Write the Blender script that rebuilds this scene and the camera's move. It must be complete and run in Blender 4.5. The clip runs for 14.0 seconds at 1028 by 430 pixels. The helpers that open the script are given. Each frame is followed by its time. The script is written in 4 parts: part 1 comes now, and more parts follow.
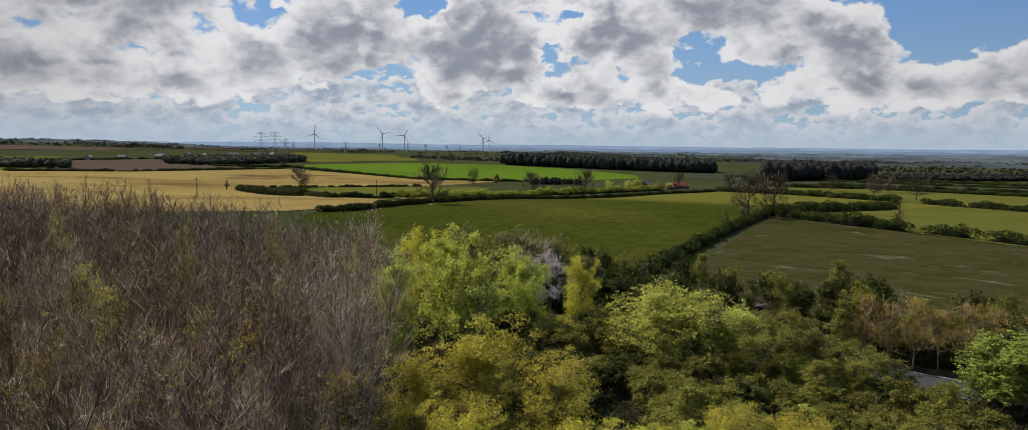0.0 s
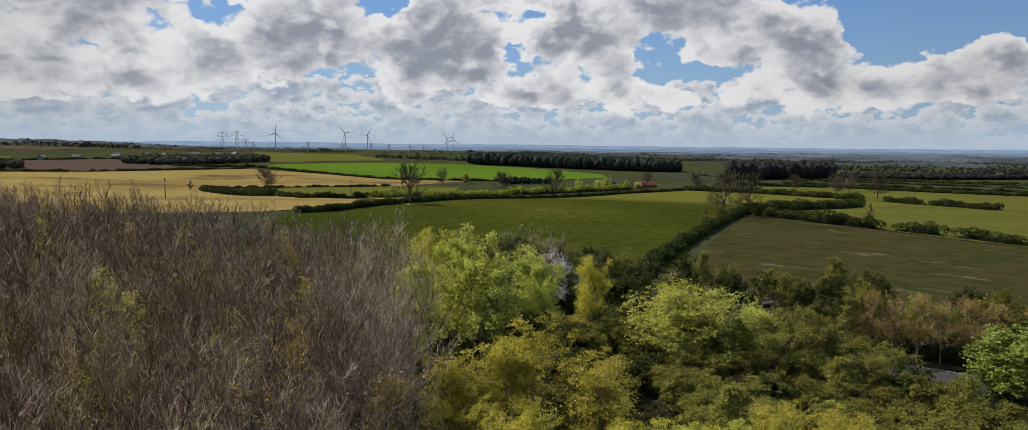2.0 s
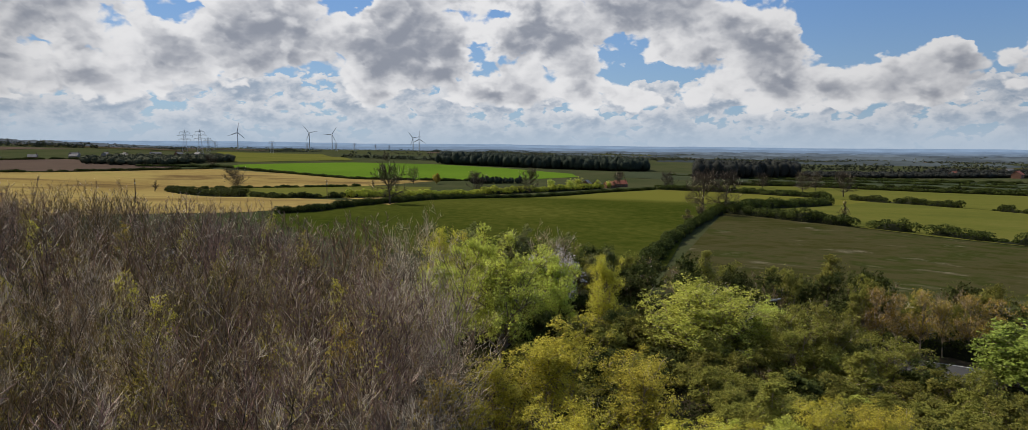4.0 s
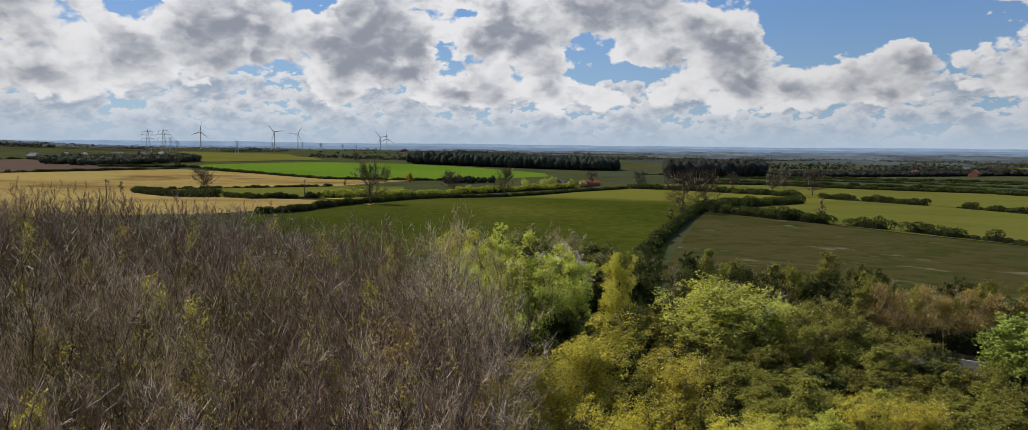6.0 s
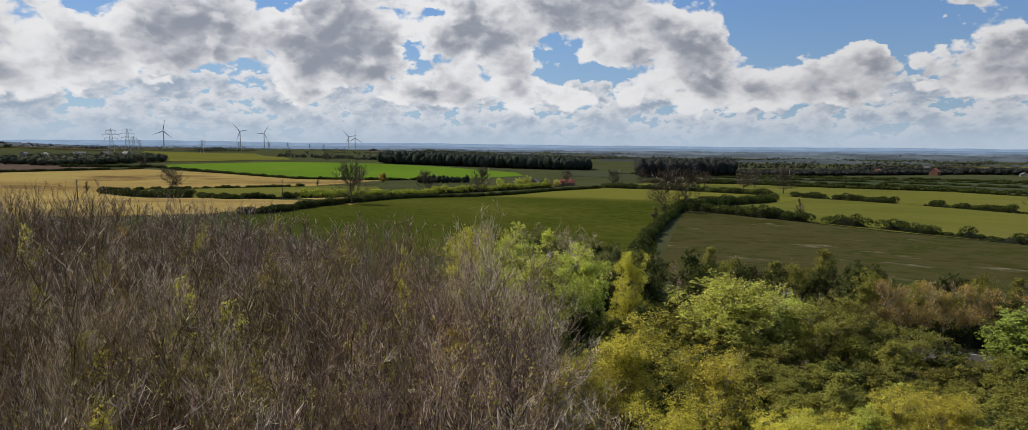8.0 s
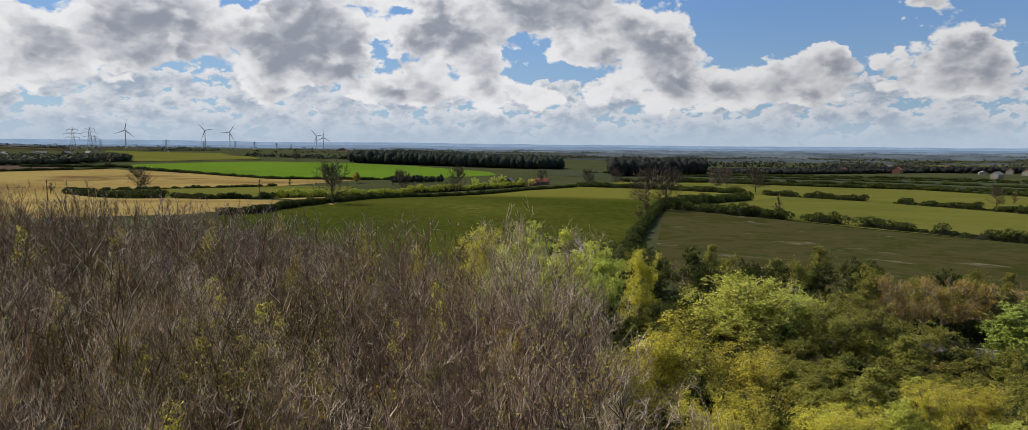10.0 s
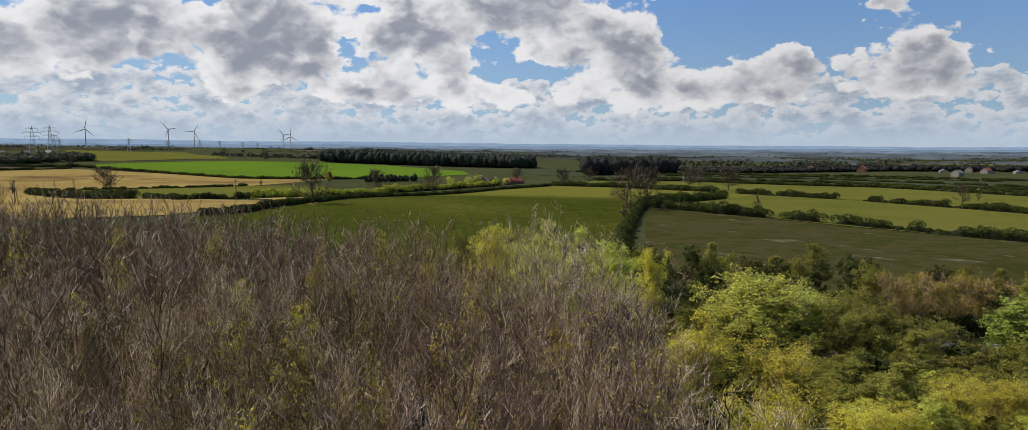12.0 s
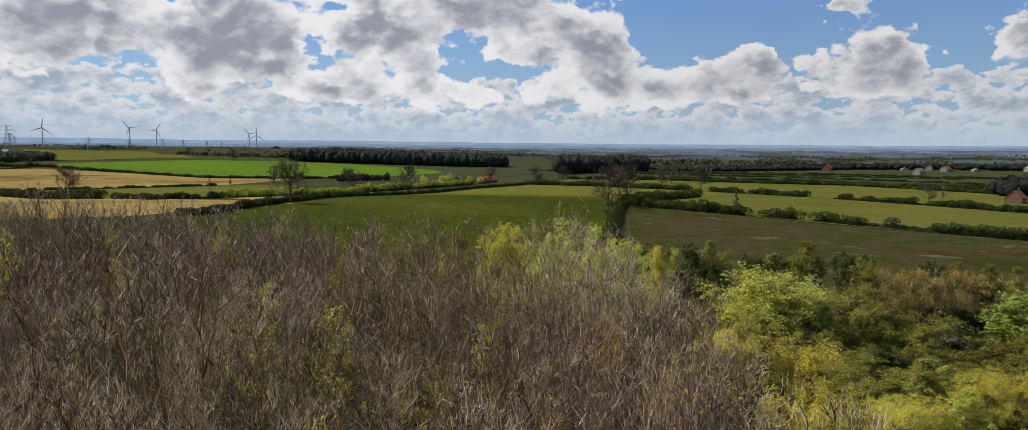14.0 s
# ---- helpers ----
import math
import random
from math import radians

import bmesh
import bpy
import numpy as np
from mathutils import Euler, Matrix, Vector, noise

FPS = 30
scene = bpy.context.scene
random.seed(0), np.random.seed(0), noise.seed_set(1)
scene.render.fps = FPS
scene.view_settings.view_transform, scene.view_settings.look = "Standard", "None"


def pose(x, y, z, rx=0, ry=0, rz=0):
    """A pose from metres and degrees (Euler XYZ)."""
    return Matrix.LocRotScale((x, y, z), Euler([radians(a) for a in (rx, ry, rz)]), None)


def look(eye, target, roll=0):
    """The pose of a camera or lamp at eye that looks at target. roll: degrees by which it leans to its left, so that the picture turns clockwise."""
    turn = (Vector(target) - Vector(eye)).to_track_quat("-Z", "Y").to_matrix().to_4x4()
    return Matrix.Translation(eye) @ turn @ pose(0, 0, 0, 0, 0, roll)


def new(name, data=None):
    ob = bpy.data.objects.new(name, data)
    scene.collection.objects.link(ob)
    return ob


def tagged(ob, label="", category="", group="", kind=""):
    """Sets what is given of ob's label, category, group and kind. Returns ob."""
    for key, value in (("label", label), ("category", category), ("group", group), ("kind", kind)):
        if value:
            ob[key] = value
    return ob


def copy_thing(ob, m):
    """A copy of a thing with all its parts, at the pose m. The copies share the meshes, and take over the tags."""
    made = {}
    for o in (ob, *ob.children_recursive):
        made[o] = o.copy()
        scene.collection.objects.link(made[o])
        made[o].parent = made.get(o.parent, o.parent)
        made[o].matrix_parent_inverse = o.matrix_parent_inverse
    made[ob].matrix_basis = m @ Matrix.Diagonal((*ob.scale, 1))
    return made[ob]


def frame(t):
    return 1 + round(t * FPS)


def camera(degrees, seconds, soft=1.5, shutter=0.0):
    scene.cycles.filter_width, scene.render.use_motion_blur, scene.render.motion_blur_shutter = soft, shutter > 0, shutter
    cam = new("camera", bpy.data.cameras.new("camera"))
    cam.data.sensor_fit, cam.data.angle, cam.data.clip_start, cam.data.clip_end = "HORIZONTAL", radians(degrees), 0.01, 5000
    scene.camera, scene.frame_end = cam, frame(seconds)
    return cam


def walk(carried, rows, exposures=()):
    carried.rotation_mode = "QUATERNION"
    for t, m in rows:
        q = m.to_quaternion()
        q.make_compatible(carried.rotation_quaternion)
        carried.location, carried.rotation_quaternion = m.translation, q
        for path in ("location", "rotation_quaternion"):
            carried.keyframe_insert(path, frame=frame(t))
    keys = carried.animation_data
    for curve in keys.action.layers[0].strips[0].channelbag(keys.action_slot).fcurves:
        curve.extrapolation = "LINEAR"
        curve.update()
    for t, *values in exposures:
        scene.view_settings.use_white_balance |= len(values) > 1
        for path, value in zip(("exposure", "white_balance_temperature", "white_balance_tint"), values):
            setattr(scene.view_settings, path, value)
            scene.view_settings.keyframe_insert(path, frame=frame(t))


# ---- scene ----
cam = camera(72.0, 14.0, soft=0.65)
PATH = [
    (0, 0.00, 0.00, 24.00, 0.00, -5.49, 0.46),
    (1, -2.75, 0.38, 23.97, -1.52, -5.49, 0.46),
    (2, -5.48, 0.74, 23.93, -2.98, -5.50, 0.46),
    (3, -8.16, 1.10, 23.90, -4.39, -5.50, 0.45),
    (4, -10.80, 1.47, 23.86, -5.76, -5.51, 0.44),
    (5, -13.40, 1.87, 23.82, -7.09, -5.52, 0.43),
    (6, -15.95, 2.30, 23.78, -8.39, -5.53, 0.42),
    (7, -18.44, 2.78, 23.74, -9.67, -5.54, 0.41),
    (8, -20.87, 3.31, 23.69, -10.92, -5.55, 0.40),
    (9, -23.24, 3.91, 23.64, -12.17, -5.57, 0.39),
    (10, -25.54, 4.60, 23.59, -13.41, -5.59, 0.38),
    (11, -27.77, 5.38, 23.54, -14.65, -5.61, 0.37),
    (12, -29.92, 6.26, 23.48, -15.90, -5.64, 0.36),
    (13, -31.99, 7.26, 23.42, -17.16, -5.68, 0.36),
    (14, -33.97, 8.39, 23.36, -18.44, -5.71, 0.36),
]


def aimed(x, y, z, yaw, pitch, roll):
    """A pose from a place, a heading to the left of +y, a pitch and a lean."""
    a, p = radians(yaw), radians(pitch)
    way = Vector((-math.sin(a) * math.cos(p), math.cos(a) * math.cos(p), math.sin(p)))
    eye = Vector((x, y, z))
    return look(eye, eye + way * 10, roll)


walk(cam, [(t, aimed(*r)) for t, *r in PATH], [(0, 0.0), (14, 0.10)])

# ---- sky and sun ----
SUN_AZ, SUN_EL = -58.0, 47.0  # degrees, azimuth clockwise from +y

sun = new("sun", bpy.data.lights.new("sun", "SUN"))
sun.data.energy, sun.data.angle, sun.data.color = 5.4, radians(0.6), (1.0, 0.91, 0.76)
_a, _e = radians(SUN_AZ), radians(SUN_EL)
_s = Vector((math.sin(_a) * math.cos(_e), math.cos(_a) * math.cos(_e), math.sin(_e)))
sun.matrix_basis = look(_s * 300, (0, 0, 0))


class Nodes:
    """Short forms for wiring a node tree."""

    def __init__(self, tree):
        self.tree = tree
        tree.nodes.clear()

    def add(self, kind):
        return self.tree.nodes.new(kind)

    def put(self, socket, value):
        if isinstance(value, bpy.types.NodeSocket):
            self.tree.links.new(value, socket)
        elif value is not None:
            socket.default_value = value

    def math(self, op, a, b=None, c=None, clamp=False):
        n = self.add("ShaderNodeMath")
        n.operation, n.use_clamp = op, clamp
        for s, v in zip(n.inputs, (a, b, c)):
            self.put(s, v)
        return n.outputs[0]

    def step(self, x, lo, hi, a=0.0, b=1.0):
        n = self.add("ShaderNodeMapRange")
        n.interpolation_type = "SMOOTHSTEP"
        for s, v in zip(n.inputs, (x, lo, hi, a, b)):
            self.put(s, v)
        return n.outputs[0]

    def mix(self, f, a, b, how="MIX"):
        n = self.add("ShaderNodeMix")
        n.data_type, n.blend_type = "RGBA", how
        self.put(n.inputs[0], f)
        self.put(n.inputs[6], a)
        self.put(n.inputs[7], b)
        return n.outputs[2]

    def xyz(self, x, y, z=0.0):
        n = self.add("ShaderNodeCombineXYZ")
        for s, v in zip(n.inputs, (x, y, z)):
            self.put(s, v)
        return n.outputs[0]

    def noise(self, vec, scale, detail=4.0, rough=0.5, warp=0.0):
        n = self.add("ShaderNodeTexNoise")
        self.put(n.inputs["Vector"], vec)
        for key, v in (("Scale", scale), ("Detail", detail), ("Roughness", rough), ("Distortion", warp)):
            n.inputs[key].default_value = v
        return n.outputs[0]


world = bpy.data.worlds.new("sky")
scene.world = world
world.use_nodes = True
w = Nodes(world.node_tree)
way = w.add("ShaderNodeTexCoord").outputs["Generated"]
sep = w.add("ShaderNodeSeparateXYZ")
w.put(sep.inputs[0], way)
az = w.math("MULTIPLY", w.math("ARCTAN2", sep.outputs[0], sep.outputs[1]), 57.2958)
el = w.math("MULTIPLY", w.math("ARCSINE", sep.outputs[2]), 57.2958)
# Clouds: azimuth, elevation, half-width, half-height (degrees) and how much thicker (+) or thinner (-) the cover is there.
BANKS = [
    (-30, 9.6, 9, 2.6, 0.16), (-34, 4.6, 4, 1.5, 0.14), (-17.5, 6.8, 4.2, 1.9, 0.12), (-13, 9.2, 3.4, 1.3, 0.12), (-2.6, 7.6, 4.2, 2.8, 0.20),
    (3.5, 12.0, 4.5, 0.9, 0.20), (9.5, 8.6, 3.6, 2.4, 0.16), (15, 10.2, 4.6, 1.5, 0.14), (23, 7.4, 4.4, 2.6, 0.18), (-6.9, 11.4, 1.5, 1.2, -0.36),
    (3.2, 7.2, 1.4, 2.0, -0.34), (6.0, 10.2, 1.8, 0.9, -0.20), (16.2, 5.7, 2.8, 0.8, -0.34), (31, 9.6, 4.6, 2.2, -0.46), (38, 10.4, 5, 2.6, -0.46), (50, 10.6, 7, 2.4, -0.46),
    (35, 6.4, 3.2, 1.9, 0.26), (45.6, 6.4, 3.2, 2.0, 0.40), (42.6, 10.0, 3.2, 1.3, 0.66), (54.4, 7.6, 3.0, 1.4, 0.46), (39.6, 7.4, 1.4, 1.0, -0.20), (50.0, 7.0, 1.4, 1.6, -0.26),
]
ragged = w.xyz(w.math("MULTIPLY", az, 0.42), w.math("MULTIPLY", el, 0.55), 7.0)
az_r = w.math("MULTIPLY_ADD", w.math("SUBTRACT", w.noise(ragged, 1.0, 3.0, 0.6), 0.5), 4.4, az)
el_r = w.math("MULTIPLY_ADD", w.math("SUBTRACT", w.noise(ragged, 1.27, 3.0, 0.6), 0.5), 3.0, el)
bias = None
for a0, e0, wa, we, amount in BANKS:
    da = w.math("DIVIDE", w.math("SUBTRACT", az_r, a0), wa)
    de = w.math("DIVIDE", w.math("SUBTRACT", el_r, e0), we)
    r2 = w.math("ADD", w.math("MULTIPLY", da, da), w.math("MULTIPLY", de, de))
    g = w.math("MULTIPLY", w.math("EXPONENT", w.math("MULTIPLY", r2, -1.0)), amount)
    bias = g if bias is None else w.math("ADD", bias, g)
bias = w.math("ADD", bias, w.math("MULTIPLY", w.step(az_r, 22.0, 36.0), w.step(el_r, 3.2, 6.5, 0.0, -0.19)))


def puffs(vec, scale, detail):
    n = w.add("ShaderNodeTexVoronoi")
    n.feature = "SMOOTH_F1"
    w.put(n.inputs["Vector"], vec)
    n.inputs["Scale"].default_value, n.inputs["Detail"].default_value = scale, detail
    n.inputs["Roughness"].default_value, n.inputs["Smoothness"].default_value = 0.55, 0.35
    return n.outputs["Distance"]


def layer(under, seed, sa, se, base, window, weight, dark, white, edge=0.05):
    """One sheet of cumulus over the colours behind it: bright at its rims and towards the sun, grey where it is deep."""
    def deep(up, left):
        a, e = w.math("SUBTRACT", az, left), w.math("ADD", el, up)
        p = w.xyz(w.math("MULTIPLY", a, sa), w.math("MULTIPLY", e, se), seed)
        n = w.noise(p, 1.0, 6.0, 0.52, 0.0)
        wob = w.noise(p, 3.4, 3.0, 0.55)
        q = w.xyz(w.math("MULTIPLY_ADD", wob, 0.9, w.math("MULTIPLY", a, sa * 2.3)), w.math("MULTIPLY_ADD", wob, 0.9, w.math("MULTIPLY", e, se * 2.3)), seed + 4.0)
        return w.math("MULTIPLY_ADD", w.math("SUBTRACT", 0.5, puffs(q, 1.0, 2.0)), 0.36, n)

    d0, d1 = deep(0.0, 0.0), deep(0.14 / se, 0.07 / sa)
    lo0, lo1, hi0, hi1 = window
    d = w.math("SUBTRACT", w.math("MULTIPLY_ADD", bias, weight, d0), base)
    d = w.math("ADD", d, w.math("ADD", w.step(el, lo0, lo1, -0.4, 0.0), w.step(el, hi0, hi1, 0.0, -0.4)))
    deepness = w.step(d, 0.03, 0.34)
    lit = w.math("MULTIPLY_ADD", w.math("SUBTRACT", d0, d1), 2.1, w.math("MULTIPLY_ADD", deepness, -0.66, 0.86))
    tone = w.mix(w.step(lit, -0.02, 1.0), (*dark, 1), (*white, 1))
    return w.mix(w.step(d, -0.01, edge), under, tone)


gain = w.math("MULTIPLY", w.step(az, -38.0, -20.0, 0.76, 1.0), w.step(az, 8.0, 40.0, 1.0, 0.86))
sky = w.add("ShaderNodeTexSky")
sky.sky_type, sky.sun_disc, sky.sun_elevation, sky.sun_rotation = "NISHITA", False, _e, _a
sky.air_density, sky.dust_density, sky.ozone_density = 1.0, 0.4, 4.0
blue = w.mix(0.65, w.mix(1.0, sky.outputs[0], (0.075, 0.075, 0.075, 1), "MULTIPLY"), w.mix(w.step(el, 2.0, 12.0), (0.32, 0.51, 0.74, 1), (0.19, 0.39, 0.78, 1)))
col = layer(blue, 11.0, 0.30, 0.52, 0.17, (-1.0, 0.5, 4.0, 6.5), 0.45, (0.33, 0.40, 0.50), (0.68, 0.70, 0.74), 0.07)
col = layer(col, 5.0, 0.125, 0.185, 0.21, (1.6, 4.4, 40.0, 90.0), 1.0, (0.28, 0.305, 0.365), (0.81, 0.81, 0.825), 0.075)
col = w.mix(1.0, col, w.xyz(gain, gain, gain), "MULTIPLY")
col = w.mix(w.step(el, 0.0, 3.4, 0.90, 0.0), col, (0.43, 0.525, 0.64, 1))
bg = w.add("ShaderNodeBackground")
w.put(bg.inputs[0], col)
bg.inputs[1].default_value = 0.95
w.tree.links.new(bg.outputs[0], w.add("ShaderNodeOutputWorld").inputs[0])


# ---- materials ----
def material(name, colours, scale=1.0, fine=8.0, rough=0.85, bump=0.2, leafy=0.0, spread=0.0, stretch=(1, 1, 1), gloss=0.08, spots=None, grade=None):
    """Colours mixed by noise at two scales; leafy: share of light let through; spread: variation from piece to piece."""
    m = bpy.data.materials.new(name)
    m.use_nodes = True
    n = Nodes(m.node_tree)
    co = n.add("ShaderNodeTexCoord").outputs["Object"]
    mp = n.add("ShaderNodeMapping")
    n.put(mp.inputs[0], co)
    mp.inputs["Scale"].default_value = stretch
    co = mp.outputs[0]
    large = n.noise(co, scale, 3.0, 0.55, 0.3)
    small = n.noise(co, scale * fine, 5.0, 0.6)
    blend = n.math("ADD", n.math("MULTIPLY", large, 0.62), n.math("MULTIPLY", small, 0.38))
    ramp = n.add("ShaderNodeValToRGB")
    n.put(ramp.inputs[0], blend)
    els = ramp.color_ramp.elements
    while len(els) < len(colours):
        els.new(0.5)
    for i, c in enumerate(colours):
        els[i].position = 0.34 + 0.32 * i / max(1, len(colours) - 1)
        els[i].color = (*c, 1)
    colour = ramp.outputs[0]
    if grade:  # imitates cloud shade: the crop turns to a sunlit colour along a direction
        (gx, gy), lo, hi, lit_tone = grade
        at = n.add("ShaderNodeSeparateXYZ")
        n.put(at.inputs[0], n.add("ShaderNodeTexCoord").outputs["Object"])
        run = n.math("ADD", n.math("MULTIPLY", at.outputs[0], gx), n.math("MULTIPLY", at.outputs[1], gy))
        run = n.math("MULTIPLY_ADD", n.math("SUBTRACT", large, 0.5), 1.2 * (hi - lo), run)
        colour = n.mix(n.step(run, lo, hi), colour, (*lit_tone, 1))
    if spots:
        tone, size, lo, hi = spots
        colour = n.mix(n.step(n.noise(co, size, 6.0, 0.65, 0.5), lo, hi), colour, (*tone, 1))
    if spread:
        isl = n.add("ShaderNodeNewGeometry").outputs["Random Per Island"]
        obj = n.add("ShaderNodeObjectInfo").outputs["Random"]
        hsv = n.add("ShaderNodeHueSaturation")
        n.put(hsv.inputs["Color"], colour)
        n.put(hsv.inputs["Value"], n.math("ADD", n.math("MULTIPLY_ADD", isl, 1.4 * spread, 1 - 0.7 * spread), n.math("MULTIPLY_ADD", obj, 0.6 * spread, -0.3 * spread)))
        n.put(hsv.inputs["Hue"], n.math("MULTIPLY_ADD", obj, 0.03 * spread, 0.5 - 0.015 * spread))
        colour = hsv.outputs[0]
    p = n.add("ShaderNodeBsdfPrincipled")
    n.put(p.inputs["Base Color"], colour)
    p.inputs["Roughness"].default_value = rough
    p.inputs["Specular IOR Level"].default_value = gloss
    if bump:
        b = n.add("ShaderNodeBump")
        b.inputs["Strength"].default_value = bump
        b.inputs["Distance"].default_value = 0.3 / scale / fine
        n.put(b.inputs["Height"], small)
        n.put(p.inputs["Normal"], b.outputs[0])
    shader = p.outputs[0]
    if leafy:
        tr = n.add("ShaderNodeBsdfTranslucent")
        n.put(tr.inputs[0], colour)
        mx = n.add("ShaderNodeMixShader")
        mx.inputs[0].default_value = leafy
        n.put(mx.inputs[1], shader)
        n.put(mx.inputs[2], tr.outputs[0])
        shader = mx.outputs[0]
    n.tree.links.new(shader, n.add("ShaderNodeOutputMaterial").inputs[0])
    return m


M_GROUND = material("rough_grass", [(0.030, 0.039, 0.017), (0.042, 0.048, 0.022), (0.056, 0.055, 0.029)], 0.02, 30, bump=0.5, gloss=0.0)
# Cloud shade is painted in: dark near crop, brighter yellow-green at the far end.
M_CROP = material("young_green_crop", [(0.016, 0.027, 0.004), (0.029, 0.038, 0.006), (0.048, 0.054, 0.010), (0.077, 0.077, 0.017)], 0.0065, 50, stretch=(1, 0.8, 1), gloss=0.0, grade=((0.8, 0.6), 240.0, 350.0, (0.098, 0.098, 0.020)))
M_BRIGHT = material("bright_green_crop", [(0.062, 0.110, 0.013), (0.075, 0.131, 0.014), (0.090, 0.142, 0.018)], 0.006, 40, gloss=0.0)
M_PASTURE = material("pasture", [(0.063, 0.071, 0.016), (0.087, 0.091, 0.020), (0.104, 0.100, 0.028)], 0.012, 30, stretch=(0.6, 1.4, 1), gloss=0.0)
M_MEADOW = material("worn_meadow", [(0.026, 0.030, 0.009), (0.034, 0.034, 0.011), (0.048, 0.044, 0.019), (0.028, 0.034, 0.009), (0.078, 0.072, 0.040)], 0.022, 9, stretch=(0.8, 1.3, 1), gloss=0.0, spots=((0.13, 0.115, 0.08), 0.07, 0.58, 0.74))
M_STRAW = material("drilled_soil", [(0.14, 0.097, 0.037), (0.20, 0.146, 0.052), (0.24, 0.182, 0.067), (0.19, 0.158, 0.053)], 0.0075, 24, stretch=(0.7, 1.6, 1), gloss=0.0, spots=((0.10, 0.066, 0.030), 0.009, 0.50, 0.68))
M_PLOUGH = material("ploughed_soil", [(0.065, 0.048, 0.038), (0.085, 0.062, 0.05)], 0.02, 20, gloss=0.0)
M_DULL = material("dull_far_field", [(0.030, 0.040, 0.022), (0.050, 0.057, 0.034)], 0.005, 20, gloss=0.0)
M_BARK = material("grey_bark", [(0.14, 0.11, 0.075), (0.22, 0.18, 0.13), (0.28, 0.24, 0.18)], 1.5, 9, bump=0.6, spread=0.5)
M_TWIG = material("bare_twigs", [(0.034, 0.020, 0.010), (0.119, 0.070, 0.034), (0.179, 0.109, 0.052), (0.314, 0.196, 0.108)], 0.13, 7, bump=0, spread=1.0, rough=0.45, gloss=0.3)
M_TWIG_OLIVE = material("olive_brown_twigs", [(0.029, 0.022, 0.007), (0.103, 0.074, 0.024), (0.160, 0.115, 0.038), (0.268, 0.191, 0.075)], 0.13, 7, bump=0, spread=0.9, rough=0.5, gloss=0.25)
M_TWIG_PLUM = material("plum_grey_twigs", [(0.050, 0.029, 0.024), (0.160, 0.097, 0.079), (0.244, 0.151, 0.122), (0.429, 0.282, 0.229)], 0.13, 7, bump=0, spread=0.9, rough=0.5, gloss=0.25)
M_TWIG_TAN = material("tan_twigs", [(0.062, 0.038, 0.020), (0.209, 0.133, 0.067), (0.308, 0.201, 0.100), (0.505, 0.348, 0.205)], 0.13, 7, bump=0, spread=0.9, rough=0.5, gloss=0.3)
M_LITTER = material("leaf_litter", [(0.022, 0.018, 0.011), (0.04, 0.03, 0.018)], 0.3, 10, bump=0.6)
# Pale twigs, brightened further to paint sunlit highlights among the darker ones.
M_TWIG_PALE = material("pale_twigs", [(0.460, 0.380, 0.285), (0.711, 0.601, 0.475)], 0.8, 6, bump=0, spread=0.7, rough=0.4, gloss=0.35)
M_BUD = material("opening_buds", [(0.26, 0.23, 0.05), (0.40, 0.33, 0.08)], 0.7, 6, bump=0, leafy=0.4, spread=0.8)
M_LIME = material("lime_green_leaves", [(0.352, 0.397, 0.075), (0.473, 0.508, 0.100), (0.583, 0.603, 0.150)], 0.5, 6, bump=0, leafy=0.45, spread=0.55)
M_YELLOW = material("yellow_green_leaves", [(0.379, 0.350, 0.052), (0.484, 0.440, 0.067), (0.590, 0.530, 0.105)], 0.5, 6, bump=0, leafy=0.45, spread=0.55)
M_GREEN = material("fresh_green_leaves", [(0.038, 0.050, 0.014), (0.059, 0.070, 0.018), (0.092, 0.100, 0.028)], 0.5, 6, bump=0, leafy=0.28, spread=0.55)
M_CHESTNUT = material("chestnut_leaves", [(0.156, 0.216, 0.038), (0.221, 0.288, 0.053), (0.295, 0.352, 0.081)], 0.5, 6, bump=0, leafy=0.35, spread=0.5, rough=0.65)
M_OLIVE = material("olive_leaves", [(0.144, 0.150, 0.032), (0.200, 0.197, 0.041), (0.262, 0.245, 0.064)], 0.5, 6, bump=0, leafy=0.4, spread=0.55)
M_ORANGE = material("bronze_young_leaves", [(0.287, 0.186, 0.044), (0.356, 0.252, 0.055), (0.425, 0.342, 0.088)], 0.5, 6, bump=0, leafy=0.4, spread=0.8)
M_SALLOW = material("grey_green_leaves", [(0.13, 0.145, 0.05), (0.18, 0.19, 0.07), (0.24, 0.25, 0.11)], 0.5, 6, bump=0, leafy=0.4, spread=0.55)
M_TWIG_DARK = material("dark_twigs", [(0.045, 0.034, 0.026), (0.075, 0.06, 0.045)], 0.4, 6, bump=0, spread=0.6)
M_BLOSSOM = material("white_blossom", [(0.42, 0.38, 0.37), (0.6, 0.56, 0.55)], 0.8, 6, bump=0, leafy=0.3, spread=0.5)
M_HEDGE = material("hedge_leaves", [(0.025, 0.035, 0.008), (0.039, 0.052, 0.011), (0.062, 0.074, 0.016)], 0.15, 6, bump=0, leafy=0.25, spread=0.5)
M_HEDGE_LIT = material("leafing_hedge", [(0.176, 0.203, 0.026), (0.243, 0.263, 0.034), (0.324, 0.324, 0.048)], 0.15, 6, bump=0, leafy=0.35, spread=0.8)
